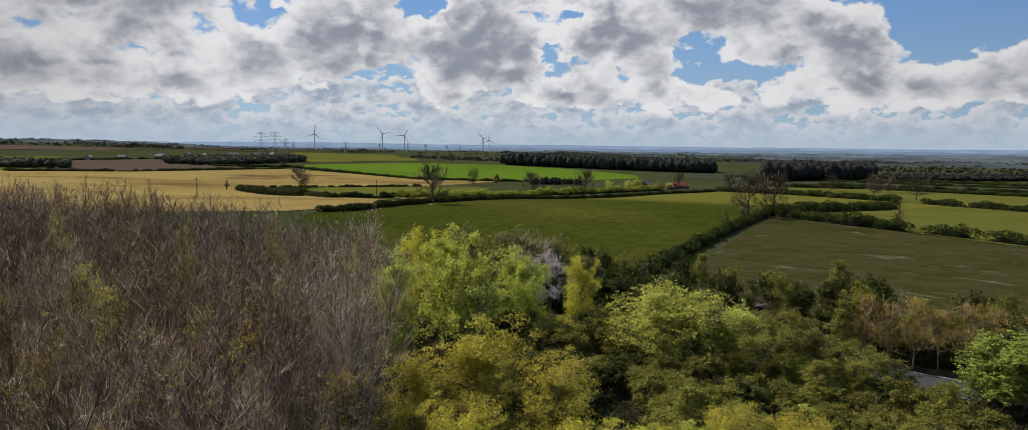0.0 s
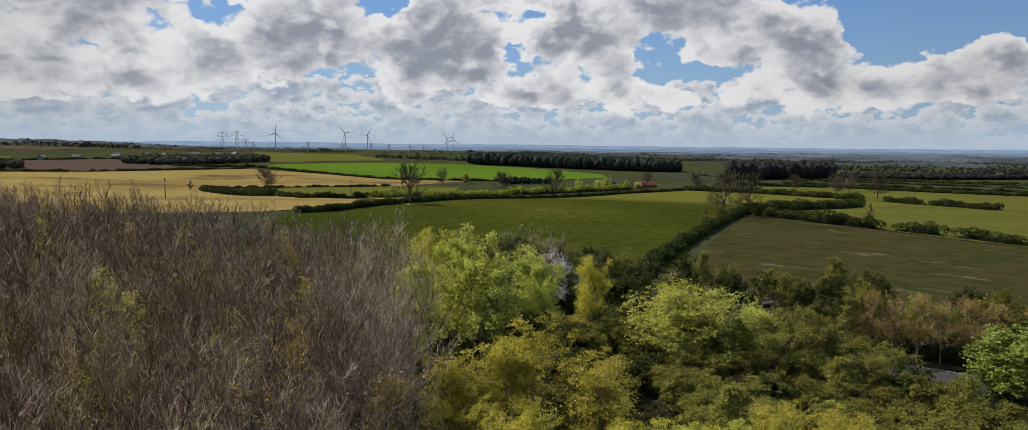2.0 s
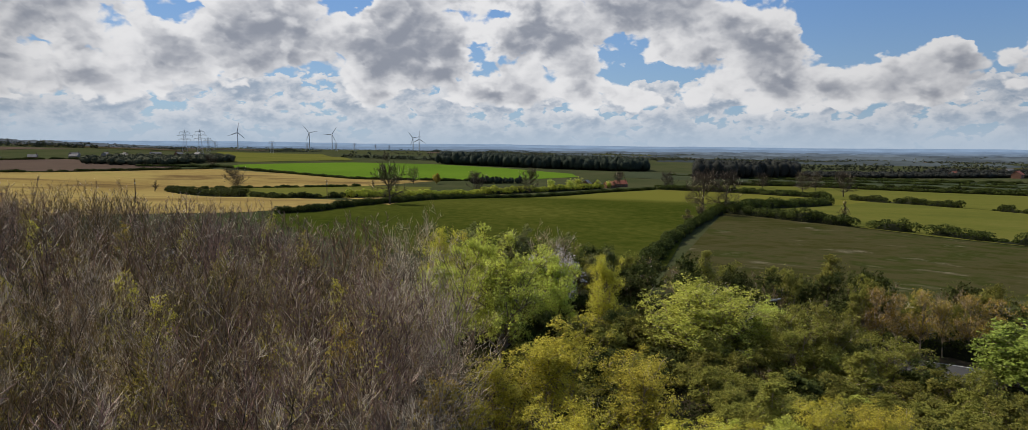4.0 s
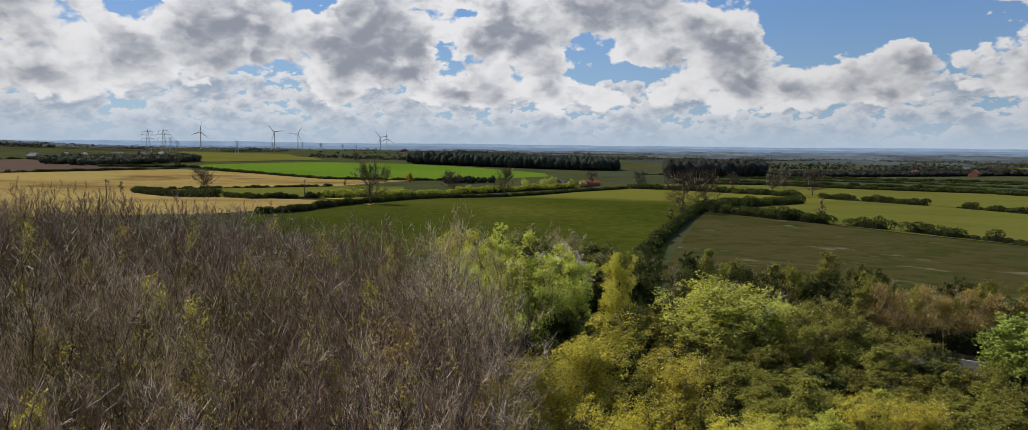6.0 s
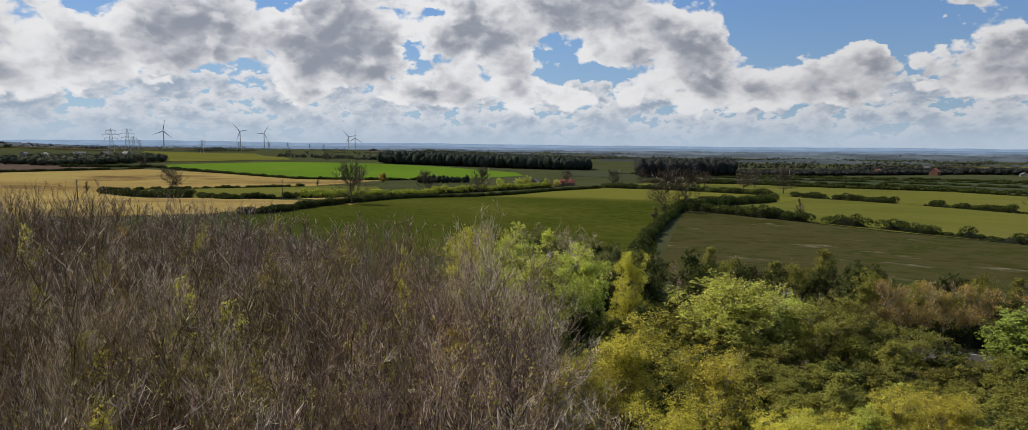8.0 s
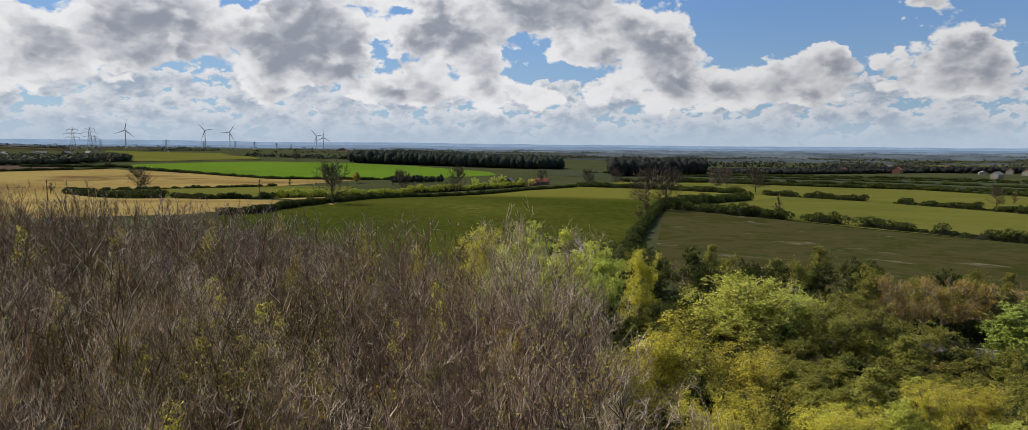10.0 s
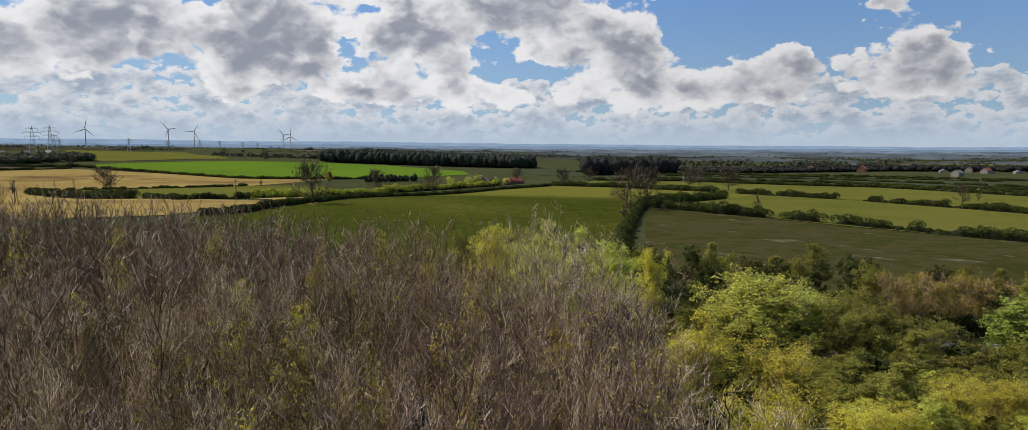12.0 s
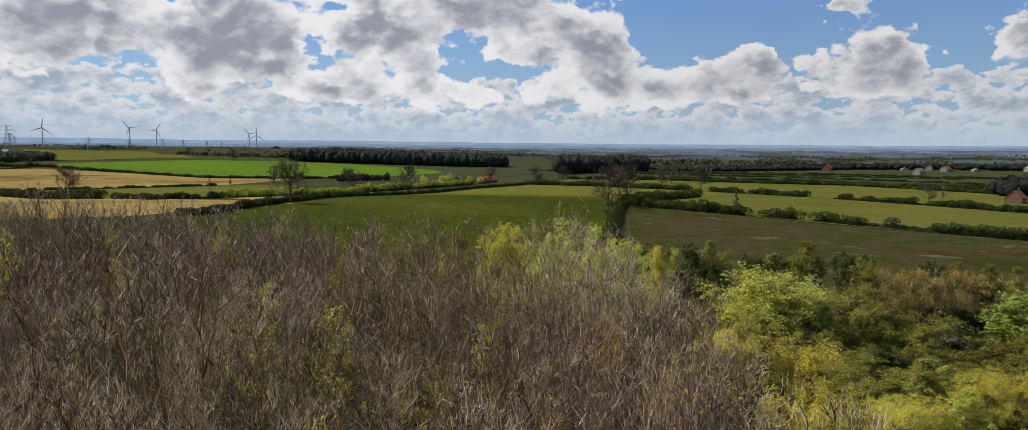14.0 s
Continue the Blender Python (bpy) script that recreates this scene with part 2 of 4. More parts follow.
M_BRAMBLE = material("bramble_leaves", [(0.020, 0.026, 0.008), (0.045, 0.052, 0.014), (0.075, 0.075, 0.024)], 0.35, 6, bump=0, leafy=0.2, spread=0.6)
# Near-black that paints the shade inside hedges; the sign's dark box shares it.
M_CORE = material("near_black_shade", [(0.011, 0.014, 0.007), (0.018, 0.020, 0.010)], 0.8, 5, bump=0.4)
# Conifer green, lightened and blued a little so some haze sits in the colour.
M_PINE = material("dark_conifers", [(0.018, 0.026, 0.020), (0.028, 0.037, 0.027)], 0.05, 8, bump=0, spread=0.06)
M_FARWOOD = material("leafless_far_wood", [(0.017, 0.019, 0.018), (0.028, 0.030, 0.026)], 0.02, 8, bump=0, spread=0.15)
M_OLIVE_FAR = material("dull_far_trees", [(0.035, 0.041, 0.024), (0.050, 0.056, 0.033), (0.066, 0.070, 0.042)], 0.03, 8, bump=0, spread=0.3)
M_ASPHALT = material("asphalt", [(0.045, 0.045, 0.047), (0.06, 0.06, 0.062)], 0.3, 30, bump=0.3)
M_PAINT = material("road_paint", [(0.30, 0.30, 0.29), (0.45, 0.45, 0.44)], 2, 10, bump=0.1)
M_STEEL = material("galvanised_steel", [(0.22, 0.23, 0.24), (0.32, 0.33, 0.34)], 0.5, 8, rough=0.5, bump=0.1, gloss=0.5)
M_WHITE = material("white_paint", [(0.42, 0.43, 0.44), (0.50, 0.50, 0.50)], 0.1, 10, rough=0.4, bump=0.05)
M_POLE = material("creosoted_timber", [(0.07, 0.05, 0.035), (0.11, 0.08, 0.055)], 1, 12, bump=0.4)
M_BRICK = material("brick_wall", [(0.11, 0.062, 0.045), (0.16, 0.09, 0.065)], 0.3, 12, bump=0.3)
M_TILE = material("red_clay_tiles", [(0.20, 0.07, 0.048), (0.27, 0.10, 0.07)], 0.25, 14, bump=0.4)
M_SLATE = material("grey_roof", [(0.13, 0.125, 0.125), (0.20, 0.19, 0.19)], 0.25, 14, bump=0.4)
M_RENDER = material("pale_render", [(0.160, 0.156, 0.144), (0.224, 0.216, 0.200)], 0.3, 10, bump=0.1)
M_GLASS = material("window_glass", [(0.03, 0.035, 0.04), (0.05, 0.055, 0.06)], 1, 4, rough=0.1, bump=0, gloss=0.6)


# ---- ground ----
# Rises of the land: x, y, reach, height.
HILLS = [
    (-20, 40, 90, 6.3), (-60, 280, 120, 5.9), (100, 240, 90, 4.3), (230, 330, 160, 2.6), (-170, 580, 180, -4.7),
    (150, 570, 180, -1.5), (0, 1080, 260, 3.0), (-420, 1050, 300, 12.1), (-1200, 1500, 500, 31.5), (-2600, 3000, 900, 40.0),
    (1500, 2600, 1200, -13.7), (-400, 3200, 900, 10.9), (700, 800, 350, -0.4), (-220, 180, 150, 10.4),
]


def land(x, y):
    """The height of the ground, for numbers or arrays."""
    z = -8.0 + 0 * x
    for cx, cy, r, a in HILLS:
        z = z + a * np.exp(-((x - cx) ** 2 + (y - cy) ** 2) / (2 * r * r))
    return z


def mesh_data(name, verts, faces, *mats, index=None, smooth=False):
    """A mesh from arrays; every face has the same number of corners."""
    me = bpy.data.meshes.new(name)
    verts, faces = np.asarray(verts, np.float32), np.asarray(faces, np.int32)
    n, k = faces.shape
    me.vertices.add(len(verts))
    me.vertices.foreach_set("co", verts.ravel())
    me.loops.add(n * k)
    me.loops.foreach_set("vertex_index", faces.ravel())
    me.polygons.add(n)
    me.polygons.foreach_set("loop_start", np.arange(0, n * k, k, dtype=np.int32))
    me.polygons.foreach_set("loop_total", np.full(n, k, np.int32))
    if index is not None:
        me.polygons.foreach_set("material_index", np.asarray(index, np.int32))
    if smooth:
        me.polygons.foreach_set("use_smooth", np.ones(n, bool))
    for m in mats:
        me.materials.append(m)
    me.update(calc_edges=True)
    return me


def child(name, data, parent, label=""):
    ob = new(name, data)
    ob.parent = parent
    return tagged(ob, label) if label else ob


def part(name, bm, mat, parent, label=""):
    """Links a bmesh as one mesh object under a thing or a part."""
    me = bpy.data.meshes.new(name)
    bm.to_mesh(me)
    bm.free()
    me.materials.append(mat)
    return child(name, me, parent, label)


def sheet(name, xs, ys, mat, label, lift=0.0, category="ground"):
    """A draped sheet from grids of x and y."""
    rows, cols = xs.shape
    v = np.stack([xs, ys, land(xs, ys) + lift], -1).reshape(-1, 3)
    i = np.arange(rows * cols).reshape(rows, cols)
    f = np.stack([i[:-1, :-1], i[:-1, 1:], i[1:, 1:], i[1:, :-1]], -1).reshape(-1, 4)
    return tagged(new(name, mesh_data(name, v, f, mat, smooth=True)), label, category, kind="structure")


ring = np.r_[0, np.geomspace(4, 4960, 130)]
turn = np.linspace(0, 2 * np.pi, 241)
sheet("ground", ring[:, None] * np.sin(turn)[None], ring[:, None] * np.cos(turn)[None], M_GROUND, "rough green and brown grassland running to the horizon")


def along(line, n):
    """A polyline resampled to n points by length."""
    p = np.array(line, float)
    d = np.r_[0, np.cumsum(np.hypot(*np.diff(p, axis=0).T))]
    s = np.linspace(0, d[-1], n)
    return np.stack([np.interp(s, d, p[:, 0]), np.interp(s, d, p[:, 1])], -1)


def field(name, near, far, mat, label, lift=0.15, n=60, m=40):
    a, b = along(near, n), along(far, n)
    t = np.linspace(0, 1, m)[:, None]
    xs, ys = (a[None, :, i] * (1 - t) + b[None, :, i] * t for i in (0, 1))
    sheet(name, xs, ys, mat, label, lift, "field")


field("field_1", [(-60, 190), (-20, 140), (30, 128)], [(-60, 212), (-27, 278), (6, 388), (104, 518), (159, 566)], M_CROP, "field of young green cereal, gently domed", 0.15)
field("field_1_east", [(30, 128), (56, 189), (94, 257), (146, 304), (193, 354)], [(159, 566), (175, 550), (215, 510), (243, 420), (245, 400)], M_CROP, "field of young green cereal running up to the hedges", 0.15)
field("field_2", [(26, 118), (50, 92), (90, 72), (150, 45), (230, 10), (320, -30)], [(94, 255), (108, 225), (134, 192), (178, 159), (260, 110), (340, 75)], M_MEADOW, "worn olive and brown meadow with bare patches", 0.2)
field("field_3", [(96, 257), (108, 228), (134, 196), (178, 162), (260, 116), (340, 80)], [(193, 354), (243, 400), (264, 350), (274, 300), (290, 235), (360, 150)], M_PASTURE, "light green pasture between two hedges", 0.2)
field("field_4", [(165, 566), (215, 512), (245, 420), (266, 350), (276, 300), (292, 235)], [(230, 640), (311, 611), (364, 533), (418, 477), (431, 340), (440, 240)], M_PASTURE, "strip of light green pasture beyond the hedge", 0.2)
field("field_5", [(-300, 190), (-150, 190), (-69, 215), (-45, 250)], [(-475, 536), (-376, 556), (-214, 541), (-82, 318), (-45, 284)], M_STRAW, "pale straw-coloured field of bare drilled soil", 0.2)
field("field_5_far", [(-620, 520), (-470, 520), (-372, 540), (-205, 530), (-190, 565), (-143, 585), (-78, 608), (-15, 680)], [(-640, 660), (-470, 660), (-372, 690), (-250, 775), (-168, 742), (-93, 690), (-15, 684)], M_STRAW, "rising end of the straw-coloured soil field", 0.25)
field("field_6", [(-205, 525), (-145, 440), (-80, 310), (-57, 331), (-28, 465)], [(-185, 562), (-143, 582), (-81, 606), (-50, 608), (-20, 600)], M_PASTURE, "narrow light green field between hedges", 0.25)
field("field_7", [(-252, 803), (-168, 746), (-93, 694), (-15, 688), (60, 700), (135, 760)], [(-244, 845), (-128, 960), (-23, 992), (65, 940), (141, 825)], M_BRIGHT, "bright green field of well grown cereal", 0.3)
field("field_8", [(-30, 255), (-27, 280), (6, 392), (60, 460)], [(-57, 331), (-40, 400), (-28, 471), (20, 500)], M_STRAW, "pale track-side strip between the hedges", 0.22)

# ---- foliage geometry ----
ICO = bmesh.new()
bmesh.ops.create_icosphere(ICO, subdivisions=2, radius=1)
ICO_V = np.array([v.co for v in ICO.verts])
ICO_F = np.array([[v.index for v in f.verts] for f in ICO.faces])
ICO.free()


def unit(v):
    return v / (np.linalg.norm(v, axis=-1, keepdims=True) + 1e-9)


def leaves(rng, at, size, flat=0.3, folded=True):
    """Small pointed leaf faces at the given places: two triangles each, folded along the midrib."""
    n = len(at)
    nrm = unit(rng.normal(size=(n, 3)) + [0, 0, flat])
    a = unit(np.cross(nrm, rng.normal(size=(n, 3))))
    b = np.cross(nrm, a)
    s = (size * rng.uniform(0.6, 1.35, n))[:, None]
    lift = nrm * s * (0.25 if folded else 0.0)
    v = np.stack([at - a * s, at - b * s * 0.6 + lift, at + a * s, at + b * s * 0.6 + lift], 1).reshape(-1, 3)
    return v, np.arange(4 * n).reshape(n, 4)


def blades(rng, at, size, out, loose=0.55):
    """Fine leaf tips, one small pointed face each, that face outwards from the crown."""
    n = len(at)
    nrm = unit(rng.normal(size=(n, 3)) * loose + unit(out))
    a = unit(np.cross(nrm, rng.normal(size=(n, 3))))
    b = np.cross(nrm, a)
    s = (size * rng.uniform(0.6, 1.4, n))[:, None]
    v = np.stack([at - a * s, at + a * s * 0.8 - b * s * 0.62, at + a * s * 0.8 + b * s * 0.62], 1).reshape(-1, 3)
    return v, np.arange(3 * n).reshape(n, 3)


def tubes(p0, p1, r0, r1, sides=3):
    """A tapered tube for every segment."""
    d = unit(p1 - p0)
    a = unit(np.cross(d, np.where(np.abs(d[:, 2:3]) > 0.9, [[1.0, 0, 0]], [[0, 0, 1.0]])))
    b = np.cross(d, a)
    th = np.arange(sides) * 2 * np.pi / sides
    circle = a[:, None] * np.cos(th)[None, :, None] + b[:, None] * np.sin(th)[None, :, None]
    v = np.concatenate([p0[:, None] + circle * r0[:, None, None], p1[:, None] + circle * r1[:, None, None]], 1)
    k = np.arange(sides)
    f = np.stack([k, (k + 1) % sides, (k + 1) % sides + sides, k + sides], -1)
    return v.reshape(-1, 3), (np.arange(len(p0))[:, None, None] * 2 * sides + f[None]).reshape(-1, 4)


def joined(*pairs):
    vs, fs, at = [], [], 0
    for v, f in pairs:
        vs.append(v)
        fs.append(f + at)
        at += len(v)
    return np.concatenate(vs), np.concatenate(fs)


class Limbs:
    """A generation of branches, each a bent polyline with k pieces."""

    def __init__(self, rng, P, D, L, R, k=3, bend=0.15, kink=0.06, tip=0.35):
        s = np.linspace(0, 1, k + 1)[None, :, None]
        self.P, self.D, self.L, self.R, self.k = P, D, L, R, k
        Lc = L[:, None, None]
        self.pts = P[:, None] + Lc * s * D[:, None] + Lc * s**2 * np.array([0, 0, bend]) + Lc * s * kink * rng.normal(size=(len(P), k + 1, 3))
        self.rad = R[:, None] * (1 - (1 - tip) * s[..., 0])

    def tubes(self, sides=3):
        a, b = self.pts[:, :-1].reshape(-1, 3), self.pts[:, 1:].reshape(-1, 3)
        return tubes(a, b, self.rad[:, :-1].ravel(), self.rad[:, 1:].ravel(), sides)

    def spots(self, rng, n, lo=0.25, hi=1.0):
        """n places on each branch: position, direction, share along it, radius and length there."""
        i = np.repeat(np.arange(len(self.P)), n)
        s = rng.uniform(lo, hi, len(i))
        u = s * self.k
        j = np.minimum(u.astype(int), self.k - 1)
        f = (u - j)[:, None]
        pos = self.pts[i, j] * (1 - f) + self.pts[i, j + 1] * f
        return pos, unit(self.pts[i, j + 1] - self.pts[i, j]), s, self.R[i] * (1 - 0.6 * s), self.L[i]

    def sprout(self, rng, n, spread, rise, share, lo=0.25, hi=1.0, thin=0.6, k=2, bend=0.1, rmin=0.006, kink=0.06):
        pos, d, s, r, L = self.spots(rng, n, lo, hi)
        side = unit(np.cross(d, rng.normal(size=d.shape)))
        d2 = unit(d * math.cos(spread) + side * math.sin(spread) + [0, 0, rise])
        return Limbs(rng, pos, d2, share * L * rng.uniform(0.55, 1.25, len(s)) * (1.15 - 0.55 * s), np.maximum(r * thin, rmin), k, bend, kink)


def tree_meshes(name, seed, h, girth, base, n_limbs, reach, angle, subs, twigs, leaf=None, shape="round", thick=0.012, droop=0.15, bark=M_BARK, twig=M_TWIG, stems=1, pale=0.3, coarse=True):
    """The meshes of one tree: trunk, branches and, if leaf is (count, size, scatter, material), a crown."""
    rng = np.random.default_rng(seed)
    roots = rng.normal(size=(stems, 3)) * [0.25, 0.25, 0] * (stems > 1)
    lean = unit(rng.normal(size=(stems, 3)) * ([0.14, 0.14, 0] if stems > 1 else [0.03, 0.03, 0]) + [0, 0, 1])
    trunk = Limbs(rng, roots - [0, 0, 0.3], lean, np.full(stems, h * 0.94) * rng.uniform(0.8, 1.0, stems), np.full(stems, girth), 7, 0.0, 0.012, 0.12)
    per = max(1, n_limbs // stems)
    pos, d, s, r, _ = trunk.spots(rng, per, base, 0.97)
    az = np.arange(len(s)) * 2.4 + rng.uniform(0, 1, len(s))
    tilt = angle * (1.15 - 0.6 * s) * rng.uniform(0.75, 1.25, len(s))
    out = np.stack([np.cos(az) * np.sin(tilt), np.sin(az) * np.sin(tilt), np.cos(tilt)], -1)
    q = (s - base) / (1 - base)
    prof = {"round": np.sqrt(np.clip(1 - (q * 0.95) ** 2.2, 0.05, 1)) * (0.75 + 0.25 * q), "cone": 1.08 - 0.85 * q, "vase": 0.55 + 0.45 * np.sin(np.pi * q)}[shape]
    limbs = Limbs(rng, pos, out, reach * prof * rng.uniform(0.75, 1.2, len(s)), np.maximum(r * 0.5, thick * 1.5), 3, droop, 0.04)
    sub = limbs.sprout(rng, subs, 0.85, 0.12, 0.5, 0.15, 1.0, 0.55, 2, 0.18, thick, 0.09)
    dense = twigs > 5
    fine = sub.sprout(rng, twigs, 0.7 if dense else 0.85, 0.4 if dense else 0.1, 0.66 if dense else 0.8, 0.1, 1.0, 0.7, 1 if coarse else 2, 0.25, thick * 0.75, 0.1)
    tv, tf = joined(trunk.tubes(5), limbs.tubes(3))
    (sv, sf), (fv, ff) = sub.tubes(3), fine.tubes(3)
    bv, bf = joined((sv, sf), (fv, ff))
    which = np.r_[np.zeros(len(sf), int), (rng.random(len(fine.P)) < pale).repeat(len(ff) // len(fine.P))]
    out = [("trunk", mesh_data(name + "_trunk", tv, tf, bark, smooth=True)), ("branchwork", mesh_data(name + "_branchwork", bv, bf, twig, M_TWIG_PALE, index=which))]
    if leaf:
        count, size, scatter, mat = leaf
        per = 8 if count > 4000 else 5 if count > 2000 else 2
        tufts = int(count / per)
        n1 = max(1, math.ceil(tufts * 0.75 / len(fine.P)))
        n2 = max(1, math.ceil(tufts * 0.25 / len(sub.P)))
        at = np.concatenate([fine.spots(rng, n1, 0.45, 1.05)[0], sub.spots(rng, n2, 0.6, 1.05)[0]])
        at = at[rng.permutation(len(at))[:tufts]] + rng.normal(size=(min(len(at), tufts), 3)) * scatter * 0.5
        spray = rng.uniform(0.3, 0.75, (len(at), 1, 1)) * scatter * np.array([1, 1, 0.7])
        at = (at[:, None] + rng.normal(size=(len(at), per, 3)) * spray).reshape(-1, 3)
        v, f = blades(rng, at, size, (at - [0, 0, h * 0.42]) / [reach, reach, h * 0.5], 0.6)
        out.append(("crown", mesh_data(name + "_crown", v, f, mat)))
    return out


def thing(name, parts, m, label, category, group=""):
    ob = new(name)
    ob.empty_display_size = 0.5
    for pname, me in parts:
        tagged(child(pname, me, ob), kind="stuff" if pname in ("branchwork", "crown") else "")
    ob.matrix_basis = m
    return tagged(ob, label, category, group)


def planted(x, y, turn_by=0.0, sx=1.0, sz=None, lean=0.0):
    return pose(x, y, float(land(x, y)) - 0.05, lean, 0, turn_by) @ Matrix.Diagonal((sx, sx, sz or sx, 1))


class Kind:
    """Variants of one kind of tree; the first of each variant is built, the rest are copies."""

    def __init__(self, name, label, category, group, makers):
        self.name, self.label, self.category, self.group = name, label, category, group
        self.makers, self.first = makers, {}

    def place(self, x, y, rng, scale=1.0, sz=None, which=None, label=""):
        i = which if which is not None else int(rng.integers(len(self.makers)))
        m = planted(x, y, rng.uniform(0, 360), scale, (sz or scale), rng.normal() * 1.5)
        if i not in self.first:
            ob = thing(self.name, self.makers[i](), Matrix.Identity(4), self.label, self.category, self.group)
            self.first[i] = ob
            ob.matrix_basis = m
        else:
            first = self.first[i]
            ob = copy_thing(first, m @ Matrix.Diagonal([1 / c for c in first.scale] + [1]))
        return tagged(ob, label) if label else ob


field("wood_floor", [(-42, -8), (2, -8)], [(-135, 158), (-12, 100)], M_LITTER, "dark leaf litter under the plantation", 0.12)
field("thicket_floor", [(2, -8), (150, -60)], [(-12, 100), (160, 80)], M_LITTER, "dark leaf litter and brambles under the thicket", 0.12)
R = np.random.default_rng(7)
bare = Kind("bare_tree", "slender leafless young tree with grey-brown upright twigs", "tree", "trees of the plantation", [
    (lambda k=k: tree_meshes("bare", 20 + k, 12.5, 0.09, 0.2, 21, 3.3, 0.70, 4, 8, (380 if k < 4 else 700, 0.06, 0.06, M_BUD), "vase", (0.017, 0.014, 0.016, 0.019, 0.014, 0.016)[k], (0.3, 0.05, 0.4, 0.2, 0.1, 0.35)[k], twig=(M_TWIG_OLIVE, M_TWIG, M_TWIG_PLUM)[k % 3], pale=(0.08, 0.14, 0.10, 0.18, 0.06, 0.16)[k], coarse=False)) for k in range(6)]
    + [(lambda k=k: tree_meshes("bare", 30 + k, 12.5, 0.09, 0.2, 21, 3.4, 0.75, 4, 8, (260, 0.06, 0.06, M_BUD), "vase", 0.016, 0.2, twig=M_TWIG_TAN, pale=0.5, coarse=False)) for k in range(2)])


def inside(x, y, poly):
    hit = False
    for (x0, y0), (x1, y1) in zip(poly, poly[1:] + poly[:1]):
        if (y0 > y) != (y1 > y) and x < (x1 - x0) * (y - y0) / (y1 - y0) + x0:
            hit = not hit
    return hit


WOOD = [(-12, 14), (-13, 30), (-12.5, 45), (-12, 52), (-13.5, 60), (-16, 66), (-16, 78), (-18, 92), (-34, 110), (-55, 128), (-85, 150), (-125, 150), (-110, 110), (-75, 60), (-45, 14)]
spots = []
for gx in np.arange(-128, 0, 2.6):
    for gy in np.arange(12, 152, 2.6):
        x, y = gx + R.uniform(-1.1, 1.1), gy + R.uniform(-1.1, 1.1)
        if inside(x, y, WOOD) and (y < 70 or R.random() < 0.72) and (x < -10.5 or y < 48 or R.random() < 0.85):
            spots.append((x, y))
near = [p for p in spots if p[1] + 0.2 * abs(p[0] + 25) < 72]
near = near[:: max(1, math.ceil(len(near) / 290))] if len(near) > 300 else near
chosen = set(near)


def stand(x, y):
    """Which of three sorts of tree grows here: they stand in patches."""
    v = math.sin(0.16 * x + 0.07 * y + 0.6) + math.sin(0.11 * y - 0.09 * x + 2.0) + R.normal() * 0.55
    return 0 if v < -0.45 else 1 if v < 0.55 else 2


# More tan trees on the left: their paler colour imitates stronger light there.
for x, y in near:
    bare.place(x, y, R, R.uniform(0.82, 1.08), R.uniform(0.82, 1.12), which=6 + int(R.integers(2)) if R.random() < (0.75 if x < -32 and y < 75 else 0.1) else stand(x, y) + 3 * int(R.integers(2)))
rest = [p for p in spots if p not in chosen]
small = []
for k in range(3):
    parts = tree_meshes("far_bare", 60 + k, 12.5, 0.10, 0.25, 12, 3.3, 0.75, 3, 2, None, "vase", 0.03, 0.32)
    pair = []
    for _, me in parts:
        v = np.empty(len(me.vertices) * 3, np.float32)
        me.vertices.foreach_get("co", v)
        f = np.empty(len(me.loops), np.int32)
        me.loops.foreach_get("vertex_index", f)
        pair.append((v.reshape(-1, 3), f.reshape(-1, 4)))
        tone = np.empty(len(me.polygons), np.int32)
        me.polygons.foreach_get("material_index", tone)
        bpy.data.meshes.remove(me)
    small.append((*joined(*pair), np.r_[np.zeros(len(pair[0][1]), int), tone]))
vs, fs, tones, at0 = [], [], [], 0
for x, y in rest:
    v, f, tone = small[int(R.integers(3))]
    tones.append(np.where(tone == 0, stand(x, y), 3))
    a, s = R.uniform(0, 6.28), R.uniform(0.8, 1.06) * (0.93 if y > 88 else 1.0)
    c, d = math.cos(a) * s, math.sin(a) * s
    vs.append(np.stack([v[:, 0] * c - v[:, 1] * d + x, v[:, 0] * d + v[:, 1] * c + y, v[:, 2] * s * R.uniform(0.92, 1.08) + land(x, y)], -1))
    fs.append(f + at0)
    at0 += len(v)
tagged(new("bare_woodland", mesh_data("bare_woodland", np.concatenate(vs), np.concatenate(fs), M_TWIG_OLIVE, M_TWIG, M_TWIG_PLUM, M_TWIG_PALE, index=np.concatenate(tones))), "dense leafless young plantation with brown twigs", "woodland", kind="stuff")


# Wider bare trees among and in front of the plantation.
spreading = Kind("spreading_bare_tree", "wide leafless tree with pale arching twigs", "tree", "wide bare trees of the plantation", [
    (lambda k=k: tree_meshes("spreading", 170 + k, 11.8, 0.13, 0.15, 26, 4.8, 1.05, 6, 5, (150, 0.05, 0.08, M_BUD), "round", 0.014, 0.18, stems=1 + k, twig=(M_TWIG, M_TWIG_PLUM, M_TWIG_TAN)[k], pale=(0.3, 0.6, 0.55)[k], coarse=False)) for k in range(3)])
